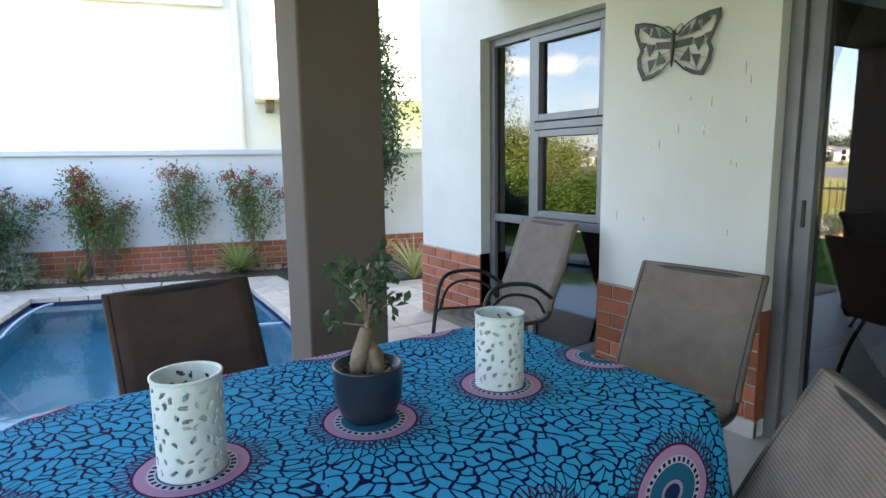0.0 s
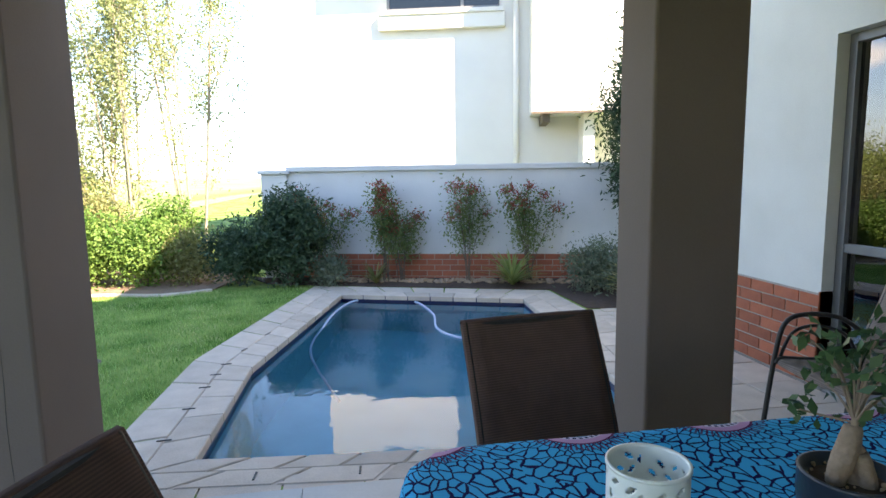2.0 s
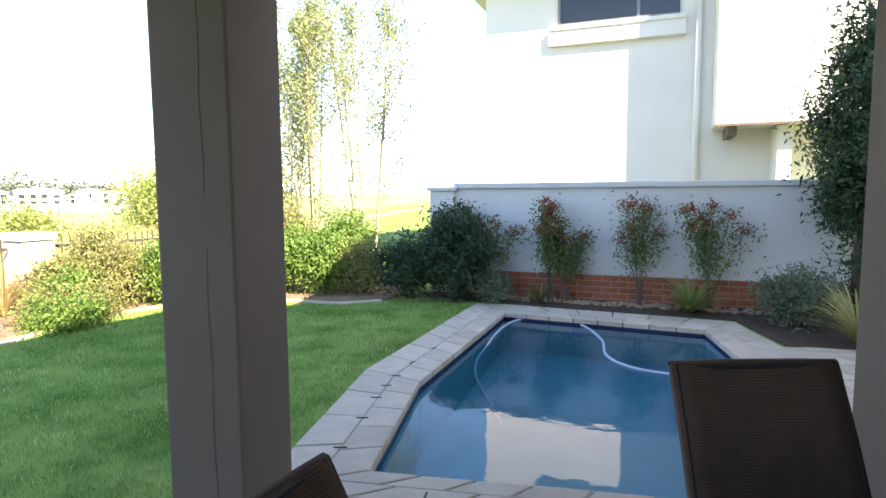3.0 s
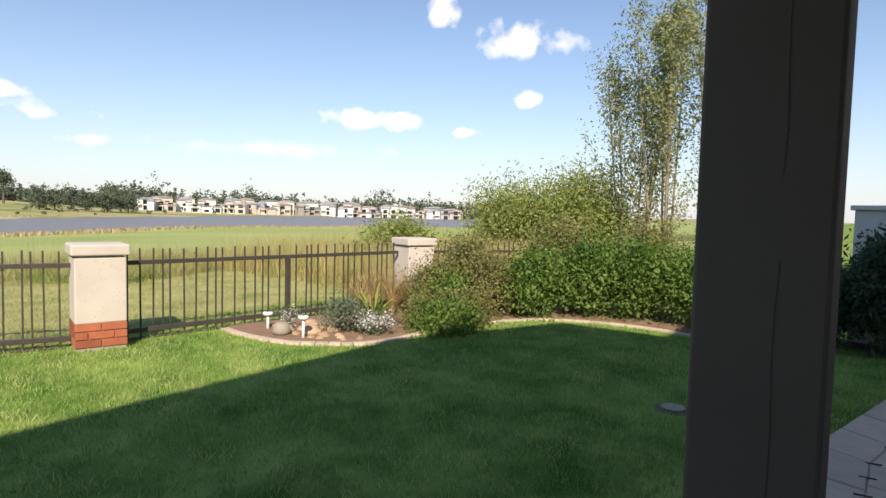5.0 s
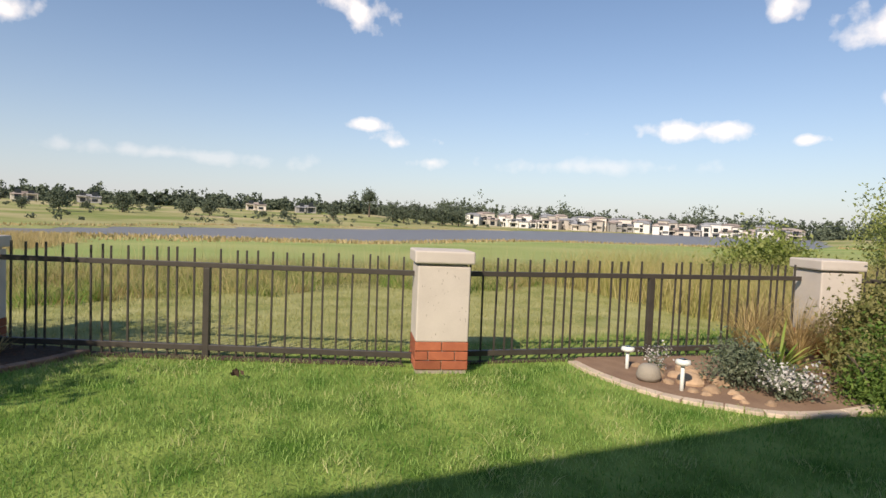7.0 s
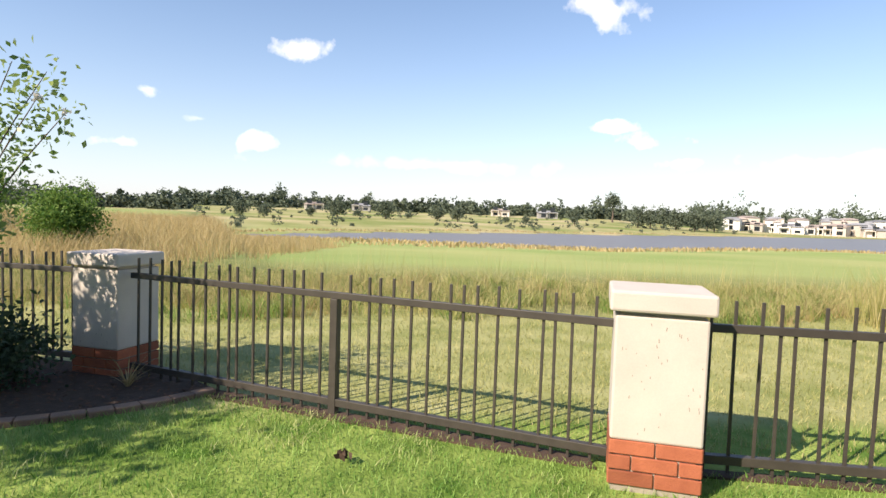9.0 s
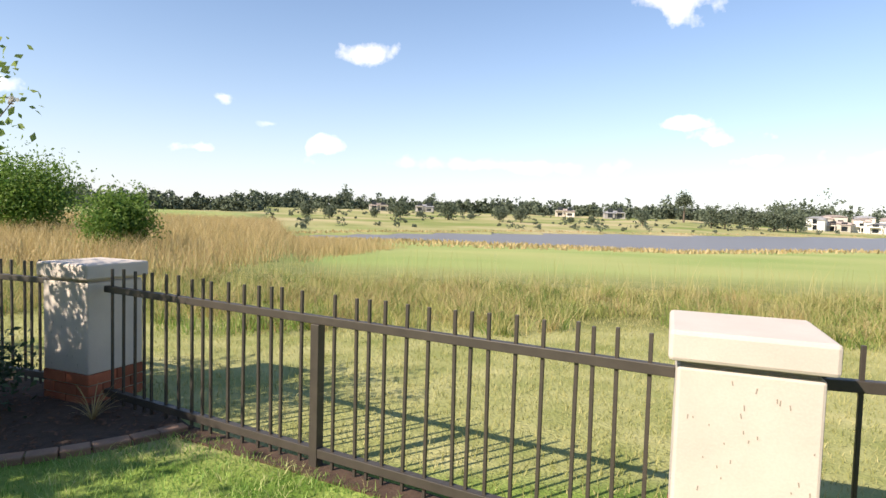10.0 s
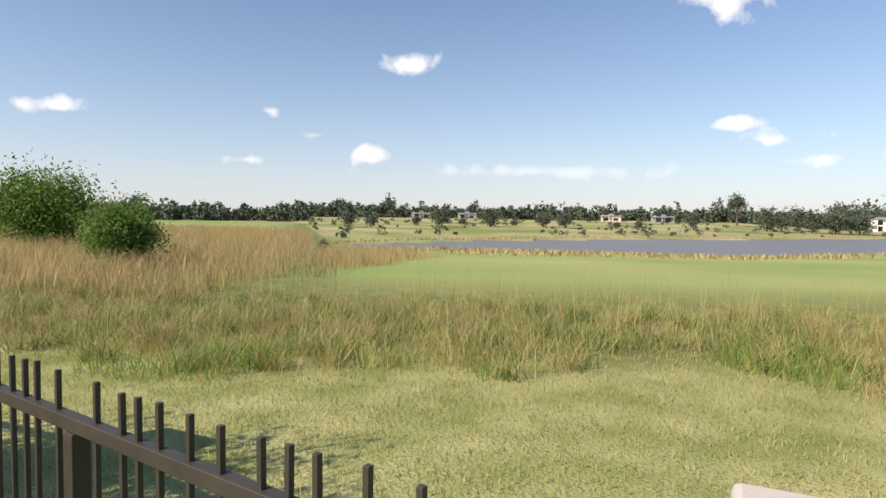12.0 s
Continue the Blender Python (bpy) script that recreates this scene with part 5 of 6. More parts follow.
# bed at the fence: kerb, rocks, lamps, shrubs
KERB = [(-7.22, 4.72), (-6.75, 4.66), (-6.12, 4.73), (-5.75, 4.98), (-5.47, 5.25), (-5.35, 5.75), (-5.35, 6.4), (-5.2, 7.1), (-4.85, 7.75), (-4.5, 8.05), (-3.9, 8.25), (-3.2, 8.28), (-2.5, 8.1), (-1.9, 8.35)]
kl = smooth_line([(x, y, G) for x, y in KERB], 6)
inner = [(p.x, p.y) for p in kl]
tagged(part("flower_bed", bm_prism((inner + [(-1.6, 9.4), (-3.2, 12.5), (-5.0, 11.0), (-6.75, 7.4), (-7.35, 4.9)]), G - 0.1, G + 0.02), mat("bed_sand", (0.30, 0.20, 0.13), (0.20, 0.12, 0.08), 5, 0.95, 0.6, 60), None), "sandy planted bed inside the fence", "flower bed", kind="structure")
kerb = empty("bed_kerb", None, "pale cement kerb edging the planted bed", "kerb", kind="structure")
for a, b in zip(kl[::2], kl[2::2]):
    d = (b - a).length
    part("kerb_piece", bm_box((0.004, -0.05, -0.05), (d - 0.004, 0.05, 0.028), 0.008, m=Matrix.Translation(a) @ Matrix.Rotation(math.atan2((b - a).y, (b - a).x), 4, "Z")), M_PAVER, kerb)


def rock(x, y, z, r, seed, label, material=M_STONE):
    bmr = bmesh.new()
    bmesh.ops.create_icosphere(bmr, subdivisions=2, radius=r)
    rr = random.Random(seed)
    o = Vector((seed * 3.1, 0, 0))
    for vv in bmr.verts:
        vv.co *= 1 + 0.35 * noise.noise(vv.co / r * 0.9 + o)
        vv.co.z *= 0.7
    bmesh.ops.transform(bmr, matrix=Matrix.Translation((x, y, z + r * 0.35)) @ Matrix.Rotation(rr.uniform(0, 6), 4, "Z"), verts=bmr.verts)
    return tagged(part("rock", bmr, material, None), label, "rock", group="rockery")


for q, (x, y, r) in enumerate(((-6.6, 5.12, 0.09), (-6.3, 5.22, 0.11), (-6.42, 5.4, 0.10), (-6.05, 5.2, 0.07), (-6.75, 5.3, 0.08), (-6.2, 5.45, 0.09), (-6.1, 5.05, 0.05), (-6.6, 5.5, 0.09), (-5.85, 5.25, 0.05), (-6.35, 5.05, 0.05), (-6.0, 5.08, 0.045), (-5.75, 5.2, 0.04), (-6.5, 5.28, 0.07), (-5.95, 5.32, 0.05), (-6.9, 5.2, 0.05), (-5.65, 5.35, 0.05))):
    rock(x, y, G, r, q + 1, "rough ochre rock in the planted bed")
rocklamp = tagged(part("rock_lamp", bm_lathe([(0.001, 0.0), (0.09, 0.0), (0.105, 0.04), (0.085, 0.11), (0.055, 0.135), (0.001, 0.138)], 20), mat("resin_rock", (0.36, 0.32, 0.26), (0.27, 0.24, 0.20), 8, 0.85, 0.5, 60), None, smooth=True), "grey rock-shaped solar lamp in the bed", "garden lamp")
rocklamp.location = (-6.48, 4.95, G + 0.02)
for x, y, h in ((-6.15, 4.98, 0.27), (-6.85, 5.05, 0.22)):
    e = empty("solar_lamp", Matrix.Translation((x, y, G)), "small white solar garden lamp on a stake", "garden lamp", group="solar lamps")
    part("stake", bm_tube([(0, 0, -0.05), (0, 0, h - 0.03)], 0.016, 10), M_WHITE, e, smooth=True)
    part("shade", bm_lathe([(0.001, h - 0.045), (0.04, h - 0.045), (0.062, h - 0.03), (0.055, h - 0.005), (0.001, h + 0.005)], 20), M_WHITE, e, smooth=True)
    part("solar_cell", bm_box((-0.022, -0.022, h + 0.001), (0.022, 0.022, h + 0.006)), M_PANE, e)

strap_plant("cycad", "small spiky green cycad among the rocks", "plant", -6.12, 6.08, G, 90, 0.74, 0.016, leaf_mat("cycad_leaf", (0.14, 0.26, 0.04), (0.50, 0.52, 0.14)), 61, 0.5)
shrub("grey_bush", "twiggy grey-green low bush in the rockery", "shrub", (-6.35, 5.3, G), (-5.85, 5.85, 0.22), 2600, 0.018, M_GREYLEAF, 62, 12, 0.08, long=2.4)
shrub("white_flowers", "low mound of white flowers", "flowers", (-6.0, 5.4, G), (-5.5, 5.9, 0.10), 1100, 0.02, M_GREYLEAF, 63, 2, 0.05, extra=(M_PETAL, 1500, 0.024))
shrub("white_flowers", "small clump of white flowers by the rock lamp", "flowers", (-6.8, 5.1, G), (-6.5, 5.35, 0.08), 350, 0.015, M_GREYLEAF, 64, 2, 0.04, extra=(M_PETAL, 300, 0.018))
for gx_, gy_, gl, gseed in ((-6.98, 6.95, 1.15, 161), (-6.62, 7.05, 1.0, 162), (-6.85, 6.6, 1.0, 163), (-6.45, 6.85, 0.8, 164), (-6.55, 6.5, 0.7, 165), (-6.3, 7.1, 1.0, 166)):
    strap_plant("fountain_grass", "tan fountain grass in front of the fence pier", "grass tuft", gx_, gy_, G, 230, gl, 0.0016, M_BROWN, gseed, 0.82)
hedge = (((-5.9, 6.3, G), (-5.35, 6.9, 0.22), M_OLIVE, 2200, 0.020), ((-5.6, 6.0, G), (-5.15, 6.5, 0.10), M_LEAF, 1500, 0.018), ((-5.55, 6.6, G), (-5.0, 7.3, 0.20), M_OLIVE, 2400, 0.020), ((-5.95, 6.7, G), (-5.4, 7.4, 0.38), M_LEAF, 3000, 0.022), ((-5.35, 6.0, G), (-4.95, 6.8, 0.1), M_LEAF, 2600, 0.022), ((-6.4, 6.9, G), (-5.7, 7.7, 0.62), M_OLIVE, 5000, 0.022), ((-5.9, 7.2, G), (-5.0, 8.3, 0.72), M_OLIVE, 7000, 0.022), ((-6.5, 7.6, G), (-5.6, 8.6, 0.95), M_OLIVE, 6000, 0.024), ((-5.3, 7.5, G), (-4.5, 8.7, 0.85), M_LEAF, 8500, 0.034),
         ((-4.75, 8.1, G), (-3.85, 9.3, 0.98), M_LEAF, 10000, 0.036), ((-4.1, 8.35, G), (-3.2, 9.4, 0.95), M_LEAF, 9000, 0.036), ((-3.4, 8.4, G), (-2.5, 9.5, 0.92), M_LEAF, 8500, 0.036), ((-5.6, 8.4, G), (-4.4, 10.2, 1.3), M_OLIVE, 9000, 0.032),
         ((-4.5, 9.2, G), (-3.3, 10.6, 1.35), M_OLIVE, 8000, 0.034), ((-2.75, 8.5, G), (-1.9, 9.5, 0.62), M_OLIVE, 5500, 0.032), ((-3.4, 9.3, G), (-2.2, 10.4, 1.2), M_LEAF, 6000, 0.036))
for q, (lo, hi, m_, n_, s_) in enumerate(hedge):
    if s_ < 0.025:
        n_, s_ = int(n_ * 1.5), s_ * 1.3
    shrub("garden_shrub", ("leafy bright green garden shrub behind the kerb" if m_ is M_LEAF else "wispy olive-green shrub with seed heads behind the kerb"), "shrub", lo, hi, n_, s_, m_, 70 + q, 7, 0.11, group="shrub bank")
# bed by the left pier with brick edging, ground cover and a rose
EDG = smooth_line([(-7.75, -1.2, G), (-7.92, -0.55, G), (-8.12, -0.1, G), (-8.42, 0.32, G), (-8.76, 0.62, G)], 10)
tagged(part("flower_bed", bm_prism([(p.x, p.y) for p in EDG] + [(-9.05, 0.3), (-9.6, -1.3), (-10.0, -3.6), (-7.5, -3.6)], G - 0.1, G + 0.02), M_SOIL, None), "dark mulched bed in the fence corner", "flower bed", kind="structure")
edging = empty("brick_edging", None, "curved edging of weathered bricks", "edging", kind="structure")
last = EDG[0]
for p in EDG[1:]:
    if (p - last).length > 0.15:
        part("brick", bm_box((0.003, -0.05, -0.05), ((p - last).length - 0.003, 0.05, 0.04), 0.008, m=Matrix.Translation(last) @ Matrix.Rotation(math.atan2((p - last).y, (p - last).x), 4, "Z")), M_EDGE, edging)
        last = p
chip_v, chip_f = [], []
for q in range(700):
    x, y = rgg.uniform(-9.2, -7.8), rgg.uniform(-1.6, 0.5)
    if not inside(x, y, [(p.x, p.y) for p in EDG] + [(-9.05, 0.3), (-9.6, -1.3), (-10.0, -3.6), (-7.5, -3.6)]):
        continue
    a, l_, b = rgg.uniform(0, 6.28), rgg.uniform(0.012, 0.03), len(chip_v)
    c_, s_ = math.cos(a), math.sin(a)
    z = G + 0.022 + rgg.uniform(0, 0.012)
    chip_v += [(x - l_ * c_, y - l_ * s_, z), (x + 0.4 * l_ * s_, y - 0.4 * l_ * c_, z + 0.008), (x + l_ * c_, y + l_ * s_, z + rgg.uniform(0, 0.012)), (x - 0.4 * l_ * s_, y + 0.4 * l_ * c_, z + 0.004)]
    chip_f.append((b, b + 1, b + 2, b + 3))
tagged(mesh_ob("bark_mulch", chip_v, chip_f, mat("mulch", (0.20, 0.10, 0.06), (0.08, 0.045, 0.03), 30, 0.9, 0.3, 90)), "brown bark chips and dry leaves on the bed", "mulch", kind="stuff")
strap_plant("dry_tuft", "dry reddish grass tuft at the pier's foot", "plant", -8.78, -0.05, G, 46, 0.36, 0.003, M_BROWN, 66, 0.6)
shrub("garden_shrub", "dark leafy shrub in the fence corner", "shrub", (-9.2, -1.7, G), (-8.3, -0.55, 0.42), 4500, 0.03, M_DARKLEAF, 67, 8, 0.1)
rose = empty("rose_bush", Matrix.Translation((-8.25, -1.05, G)), "tall loose rose bush with white blooms", "rose bush")
pts, blooms = [], []
for q in range(24):
    a, r = rgg.uniform(0, 6.28), rgg.uniform(0.1, 0.72)
    top = (r * math.cos(a), r * math.sin(a) * 0.9 + 0.25, rgg.uniform(1.15, 2.3))
    line = smooth_line([(0, 0, -0.05), (top[0] * 0.35, top[1] * 0.35, top[2] * 0.6), top], 7)
    part("cane", bm_tube(line, 0.008, 6, taper=[0.011 - 0.0006 * i for i in range(len(line))]), M_BARK, rose)
    for p in line[5:]:
        for z in range(16):
            pts.append((p.x + rgg.gauss(0, 0.10), p.y + rgg.gauss(0, 0.10), p.z + rgg.gauss(0, 0.08)))
    if q % 3 == 0:
        blooms.append(top)
leaves_mesh("foliage", np.array(pts), 0.036, leaf_mat("rose_leaf", (0.10, 0.20, 0.04), (0.34, 0.42, 0.14), 0.45, 0.35), rose, 68, long=1.5)
for bl in blooms:
    leaves_mesh("bloom", np.array([[bl[0] + rgg.gauss(0, 0.014), bl[1] + rgg.gauss(0, 0.014), bl[2] + rgg.gauss(0, 0.014)] for z in range(26)]), 0.026, M_PETAL, rose, 69, long=1.1)

# garden tree whose dappled shade falls on the fence corner
gt = empty("garden_tree", Matrix.Translation((-6.5, -3.35, G)), "leafy garden tree shading the fence corner", "tree")
part("trunk", bm_tube([(0, 0, -0.1), (0.05, 0, 1.0), (0, 0.1, 2.6)], 0.08, 8, taper=[0.10, 0.08, 0.03]), M_BARK, gt, smooth=True)
leaves_mesh("crown", clumps(11000, (-1.7, -1.6, 1.2), (1.7, 1.6, 3.6), 91, 40, 0.2, "round", 0.2), 0.075, M_LEAF, gt, 91)

# lawn drain
dr = empty("lawn_drain", Matrix.Translation((-2.28, 5.2, G + 0.004)), "small metal drain grate set in bare soil", "drain")
part("soil_ring", bm_lathe([(0.001, 0.004), (0.12, 0.003), (0.15, -0.006)], 24), mat("bare_soil", (0.20, 0.15, 0.10), (0.12, 0.09, 0.06), 20, 0.95, 0.6, 80), dr)
part("rim", bm_lathe([(0.085, 0.004), (0.085, 0.014), (0.094, 0.014), (0.094, 0.004)], 24), M_ALU, dr)
for q in range(-3, 4):
    L = math.sqrt(max(0.001, 0.085 ** 2 - (q * 0.023) ** 2))
    part("slat", bm_box((-L, q * 0.023 - 0.005, 0.006), (L, q * 0.023 + 0.005, 0.016)), M_LAMP, dr)
for x, y, lb, sz, mt in ((-5.28, 1.64, "pale crumpled dry leaf on the lawn", 0.055, M_PETAL), (-7.54, 1.74, "small dark clod lying on the lawn", 0.05, M_SOIL)):
    cl = np.array([[x + rgg.gauss(0, sz * 0.35), y + rgg.gauss(0, sz * 0.35), G + 0.045 + abs(rgg.gauss(0, 0.01))] for z in range(14 if mt is M_SOIL else 5)])
    tagged(leaves_mesh("dry_leaf" if mt is M_PETAL else "soil_clod", cl, sz * 0.7, mt, None, 4), lb, "leaf litter")

# ---- trees beyond the fence ----


def poplar(x, y, h, w, n, seed, label):
    e = empty("poplar_tree", Matrix.Translation((x, y, ground_z(x, y))), label, "tree", "poplars")
    rg = random.Random(seed)
    pts = []
    for s in range(5):
        bx, by = rg.uniform(-0.35, 0.35) * w, rg.uniform(-0.35, 0.35) * w
        hh = h * rg.uniform(0.8, 1.0)
        line = smooth_line([(bx * 0.3, by * 0.3, -0.1), (bx * 0.7, by * 0.7, hh * 0.4), (bx, by, hh * 0.75), (bx * 1.2, by * 1.2, hh)], 6)
        part("trunk", bm_tube(line, 0.05, 6, taper=[0.032 * (1 - i / len(line)) + 0.004 for i in range(len(line))]), M_BARKP, e, smooth=True)
        for q in range(16):
            i = rg.randrange(3, len(line))
            p = line[i]
            a, L = rg.uniform(0, 6.28), w * rg.uniform(0.25, 0.75) * (1.15 - i / len(line))
            tip = Vector((p.x + L * 0.6 * math.cos(a), p.y + L * 0.6 * math.sin(a), p.z + L * 1.3))
            part("branch", bm_tube([p, p.lerp(tip, 0.5) + Vector((0, 0, -0.05 * L)), tip], 0.01, 4, taper=[0.008, 0.005, 0.002]), M_BARKP, e)
            for z in range(n // 42):
                t = rg.uniform(0.15, 1.1)
                pts.append((p.x + (tip.x - p.x) * t + rg.gauss(0, 0.13), p.y + (tip.y - p.y) * t + rg.gauss(0, 0.13), p.z + (tip.z - p.z) * t + rg.gauss(0, 0.16)))
    leaves_mesh("crown", np.array(pts), 0.052, M_POPLAR, e, seed, long=1.5)


def polar(phi, r):
    return EX - r * math.sin(radians(phi)), EY + r * math.cos(radians(phi))


poplar(-4.9, 14.6, 6.4, 3.1, 5200, 81, "tall open poplar with sparse leaves")
poplar(-5.9, 15.3, 5.6, 2.6, 4200, 83, "tall open poplar with sparse leaves")
poplar(-3.6, 14.9, 7.0, 3.2, 5200, 82, "tall open poplar with sparse leaves")


def bush(x, y, w, h, n, size, material, seed, label, name="wild_bush", category="bush"):
    z = ground_z(x, y)
    return shrub(name, label, category, (x - w, y - w, z), (x + w, y + w, z + h), n, size, material, seed, 8, w * 0.16, 40)


bush(-9.4, 15.8, 1.7, 2.7, 19000, 0.052, M_WILLOW, 84, "rounded yellow-green willow beyond the fence")
bush(-7.2, 15.2, 1.5, 2.8, 17000, 0.052, M_WILLOW, 85, "rounded yellow-green willow beyond the fence")
bush(-10.2, 11.6, 1.1, 1.4, 9500, 0.05, M_WILLOW, 86, "small yellow-green willow beside the fence")
bush(-20.5, -7.6, 1.1, 1.75, 11000, 0.055, M_LEAF, 87, "bushy green wild shrub in the tall grass")
bush(-25.5, -14.6, 2.1, 2.9, 15000, 0.075, M_LEAF, 88, "broad wild tree in the brown grass", "wild_tree", "tree")

# ---- grass ----
rgn = np.random.RandomState(2)


def scatter(n, x0, x1, y0, y1, keep=None):
    p = np.column_stack([rgn.uniform(x0, x1, n), rgn.uniform(y0, y1, n)])
    return p[keep(p)] if keep else p


def rough(p, scale, seed):
    """Smooth random waves between -1 and 1 over the ground."""
    r = np.random.RandomState(seed)
    out = np.zeros(len(p))
    for q in range(7):
        a, k, ph = r.uniform(0, 6.28), scale * r.uniform(0.6, 2.2), r.uniform(0, 6.28)
        out += np.sin((p[:, 0] * math.cos(a) + p[:, 1] * math.sin(a)) * k * 6.28 + ph)
    return out / 4.2


BEDPOLY = inner + [(-1.6, 9.4), (-3.2, 12.5), (-5.0, 11.0), (-6.75, 7.4), (-7.35, 4.9)]
CORNER = [(p.x, p.y) for p in EDG] + [(-9.05, 0.3), (-9.6, -1.3), (-10.0, -3.6), (-7.5, -3.6)]


def on_lawn(p):
    x, y = p[:, 0], p[:, 1]
    bad = (x > -1.66) & (y < 2.53) | (x > -1.45) & (y < 2.97) | inside_many(p, COPE) | inside_many(p, BEDPOLY) | inside_many(p, CORNER)
    bad |= (x < -8.84 + 0.455 * (y - 0.3)) & (y < 3.7) | (x < -7.5 + 0.155 * (y - 3.7)) & (y >= 3.7)
    bad |= (y > 8.25) & (x > -1.9) | (x > -0.3) | (np.hypot(x + 2.28, y - 5.2) < 0.14)
    return ~bad


lawn = scatter(230000, -9.0, -0.3, -2.6, 8.8, on_lawn)
tagged(blades("lawn_grass", lawn, np.full(len(lawn), G - 0.004), 0.018, 0.055, 0.0026, 1.1, M_BLADE), "short mown green lawn grass", "grass", kind="stuff")

thatch = scatter(90000, -9.0, -0.3, -2.6, 8.8, lambda p: on_lawn(p) & (rough(p, 0.9, 31) + 0.6 * rough(p, 2.6, 32) > 0.35))
tagged(blades("lawn_thatch", thatch, np.full(len(thatch), G - 0.002), 0.02, 0.06, 0.0028, 1.5, leaf_mat("thatch_blade", (0.26, 0.36, 0.10), (0.66, 0.64, 0.32))), "pale dry blades in patches on the lawn", "grass", kind="stuff")


def outside(p):
    x, y = p[:, 0], p[:, 1]
    return np.where(y < 3.7, x < -9.0 + 0.455 * (y - 0.3), x < -7.75 + 0.155 * (y - 3.7))


fld = scatter(150000, -17.5, -6.0, -6, 12, outside)
tagged(blades("field_grass", fld, ground_zs(fld) - 0.004, 0.02, 0.06, 0.0032, 1.1, M_FBLADE), "pale mown grass beyond the fence", "grass", kind="stuff")


def tall_edge(p):
    """How far into the tall grass a place lies."""
    x, y = p[:, 0], p[:, 1]
    return -12.5 - 0.10 * (y - 3) + 0.8 * rough(p, 0.22, 3) + np.where(y < -1, 0.10 * (y + 1), 0) - x


def in_tall(p):
    t = tall_edge(p)
    return (t > 0) & (1.1 * rough(p, 0.42, 8) + 0.62 - np.maximum(0, t - 2.6) * 0.35 > rgn.uniform(0, 1, len(p)))


tall = scatter(120000, -19.5, -10.5, -9, 17, in_tall)
half_ = len(tall) // 2
zz = ground_zs(tall) - 0.01
tagged(blades("tall_grass", tall[:half_], zz[:half_], 0.07, 0.34, 0.0034, 1.45, M_DRY, seed=11), "tall yellow-green meadow grass", "grass", kind="stuff")
tagged(blades("low_tall_grass", tall[half_:], zz[half_:], 0.05, 0.24, 0.0045, 1.5, leaf_mat("fresh_grass", (0.20, 0.30, 0.06), (0.48, 0.46, 0.19)), seed=12), "fresh and dry meadow grass mixed", "grass", kind="stuff")
clump = scatter(800, -16.5, -11.8, -9, 15, lambda p: tall_edge(p) > -0.1)
for nm, share, h0, h1, wid, lean, mt, sd in (("dry_tussocks", 0.30, 0.12, 0.42, 0.0036, 1.5, M_DRY, 23), ("dead_tussocks", 0.35, 0.10, 0.34, 0.0036, 1.9, M_BROWN, 24), ("weed_tussocks", 0.45, 0.07, 0.27, 0.007, 1.7, leaf_mat("weed_leaf", (0.09, 0.17, 0.03), (0.30, 0.36, 0.11)), 25)):
    pick = clump[rgn.uniform(0, 1, len(clump)) < share]
    xy = np.repeat(pick, 46, 0) + rgn.normal(size=(len(pick) * 46, 2)) * 0.10
    tagged(blades(nm, xy, ground_zs(xy), h0, h1, wid, lean, mt, seed=sd), "uneven tussocks of meadow grass and weeds", "grass", kind="stuff")
tuft = scatter(26000, -14.6, -11.2, -4, 15, lambda p: (tall_edge(p) > -0.35) & (tall_edge(p) < 0.9) & (rough(p, 0.3, 21) > 0.15))
tagged(blades("green_tufts", tuft, ground_zs(tuft), 0.08, 0.28, 0.004, 1.3, leaf_mat("tuft_grass", (0.13, 0.27, 0.04), (0.34, 0.42, 0.12)), seed=19), "fresh green tufts at the meadow's edge", "grass", kind="stuff")
plume = scatter(1100, -18.5, -11.5, -5, 16, lambda p: tall_edge(p) > 0.4)
tagged(blades("seed_stalks", plume, ground_zs(plume), 0.45, 0.95, 0.003, 0.35, M_DRY, seed=13), "pale tall seed stalks above the grass", "grass", kind="stuff")
brown = scatter(90000, -46, -15.5, -34, -3, lambda p: (p[:, 1] < -2.2 + 0.10 * (p[:, 0] + 15) + 1.8 * rough(p, 0.10, 5) + rgn.normal(0, 1.3, len(p))) | (p[:, 0] > -17) & (p[:, 1] < -4))
tagged(blades("brown_grass", brown, ground_zs(brown), 0.25, 0.75, 0.008, 0.9, M_BROWN, seed=14), "rusty brown tall grass on the slope", "grass", kind="stuff")
wild = scatter(26000, -13, -6.5, 8.5, 17.0, lambda p: p[:, 0] < -6.95 + 0.62 * (p[:, 1] - 7.6))
tagged(blades("wild_grass", wild, ground_zs(wild), 0.4, 1.0, 0.005, 0.6, M_DRY, seed=15), "dry wild grass behind the shrub bank", "grass", kind="stuff")
reed = []
for phi in np.arange(24, 112, 0.04):
    r1, r2 = float(np.interp(phi, FAR_PHI, NEAR_R)), float(np.interp(phi, FAR_PHI, FAR_R))
    for rr in (r1 - 3 - rgn.uniform(0, 7), r1 - 2 - rgn.uniform(0, 16), r2 + rgn.uniform(1, 6)):
        reed.append(polar(phi + rgn.uniform(-0.02, 0.02), rr))
reed = np.array(reed)
tagged(blades("reeds", reed, ground_zs(reed), 0.12, 0.5, 0.09, 0.8, M_BROWN, seed=16), "dry reeds along the lake's edges", "reeds", kind="stuff")

# ---- the far shore ----


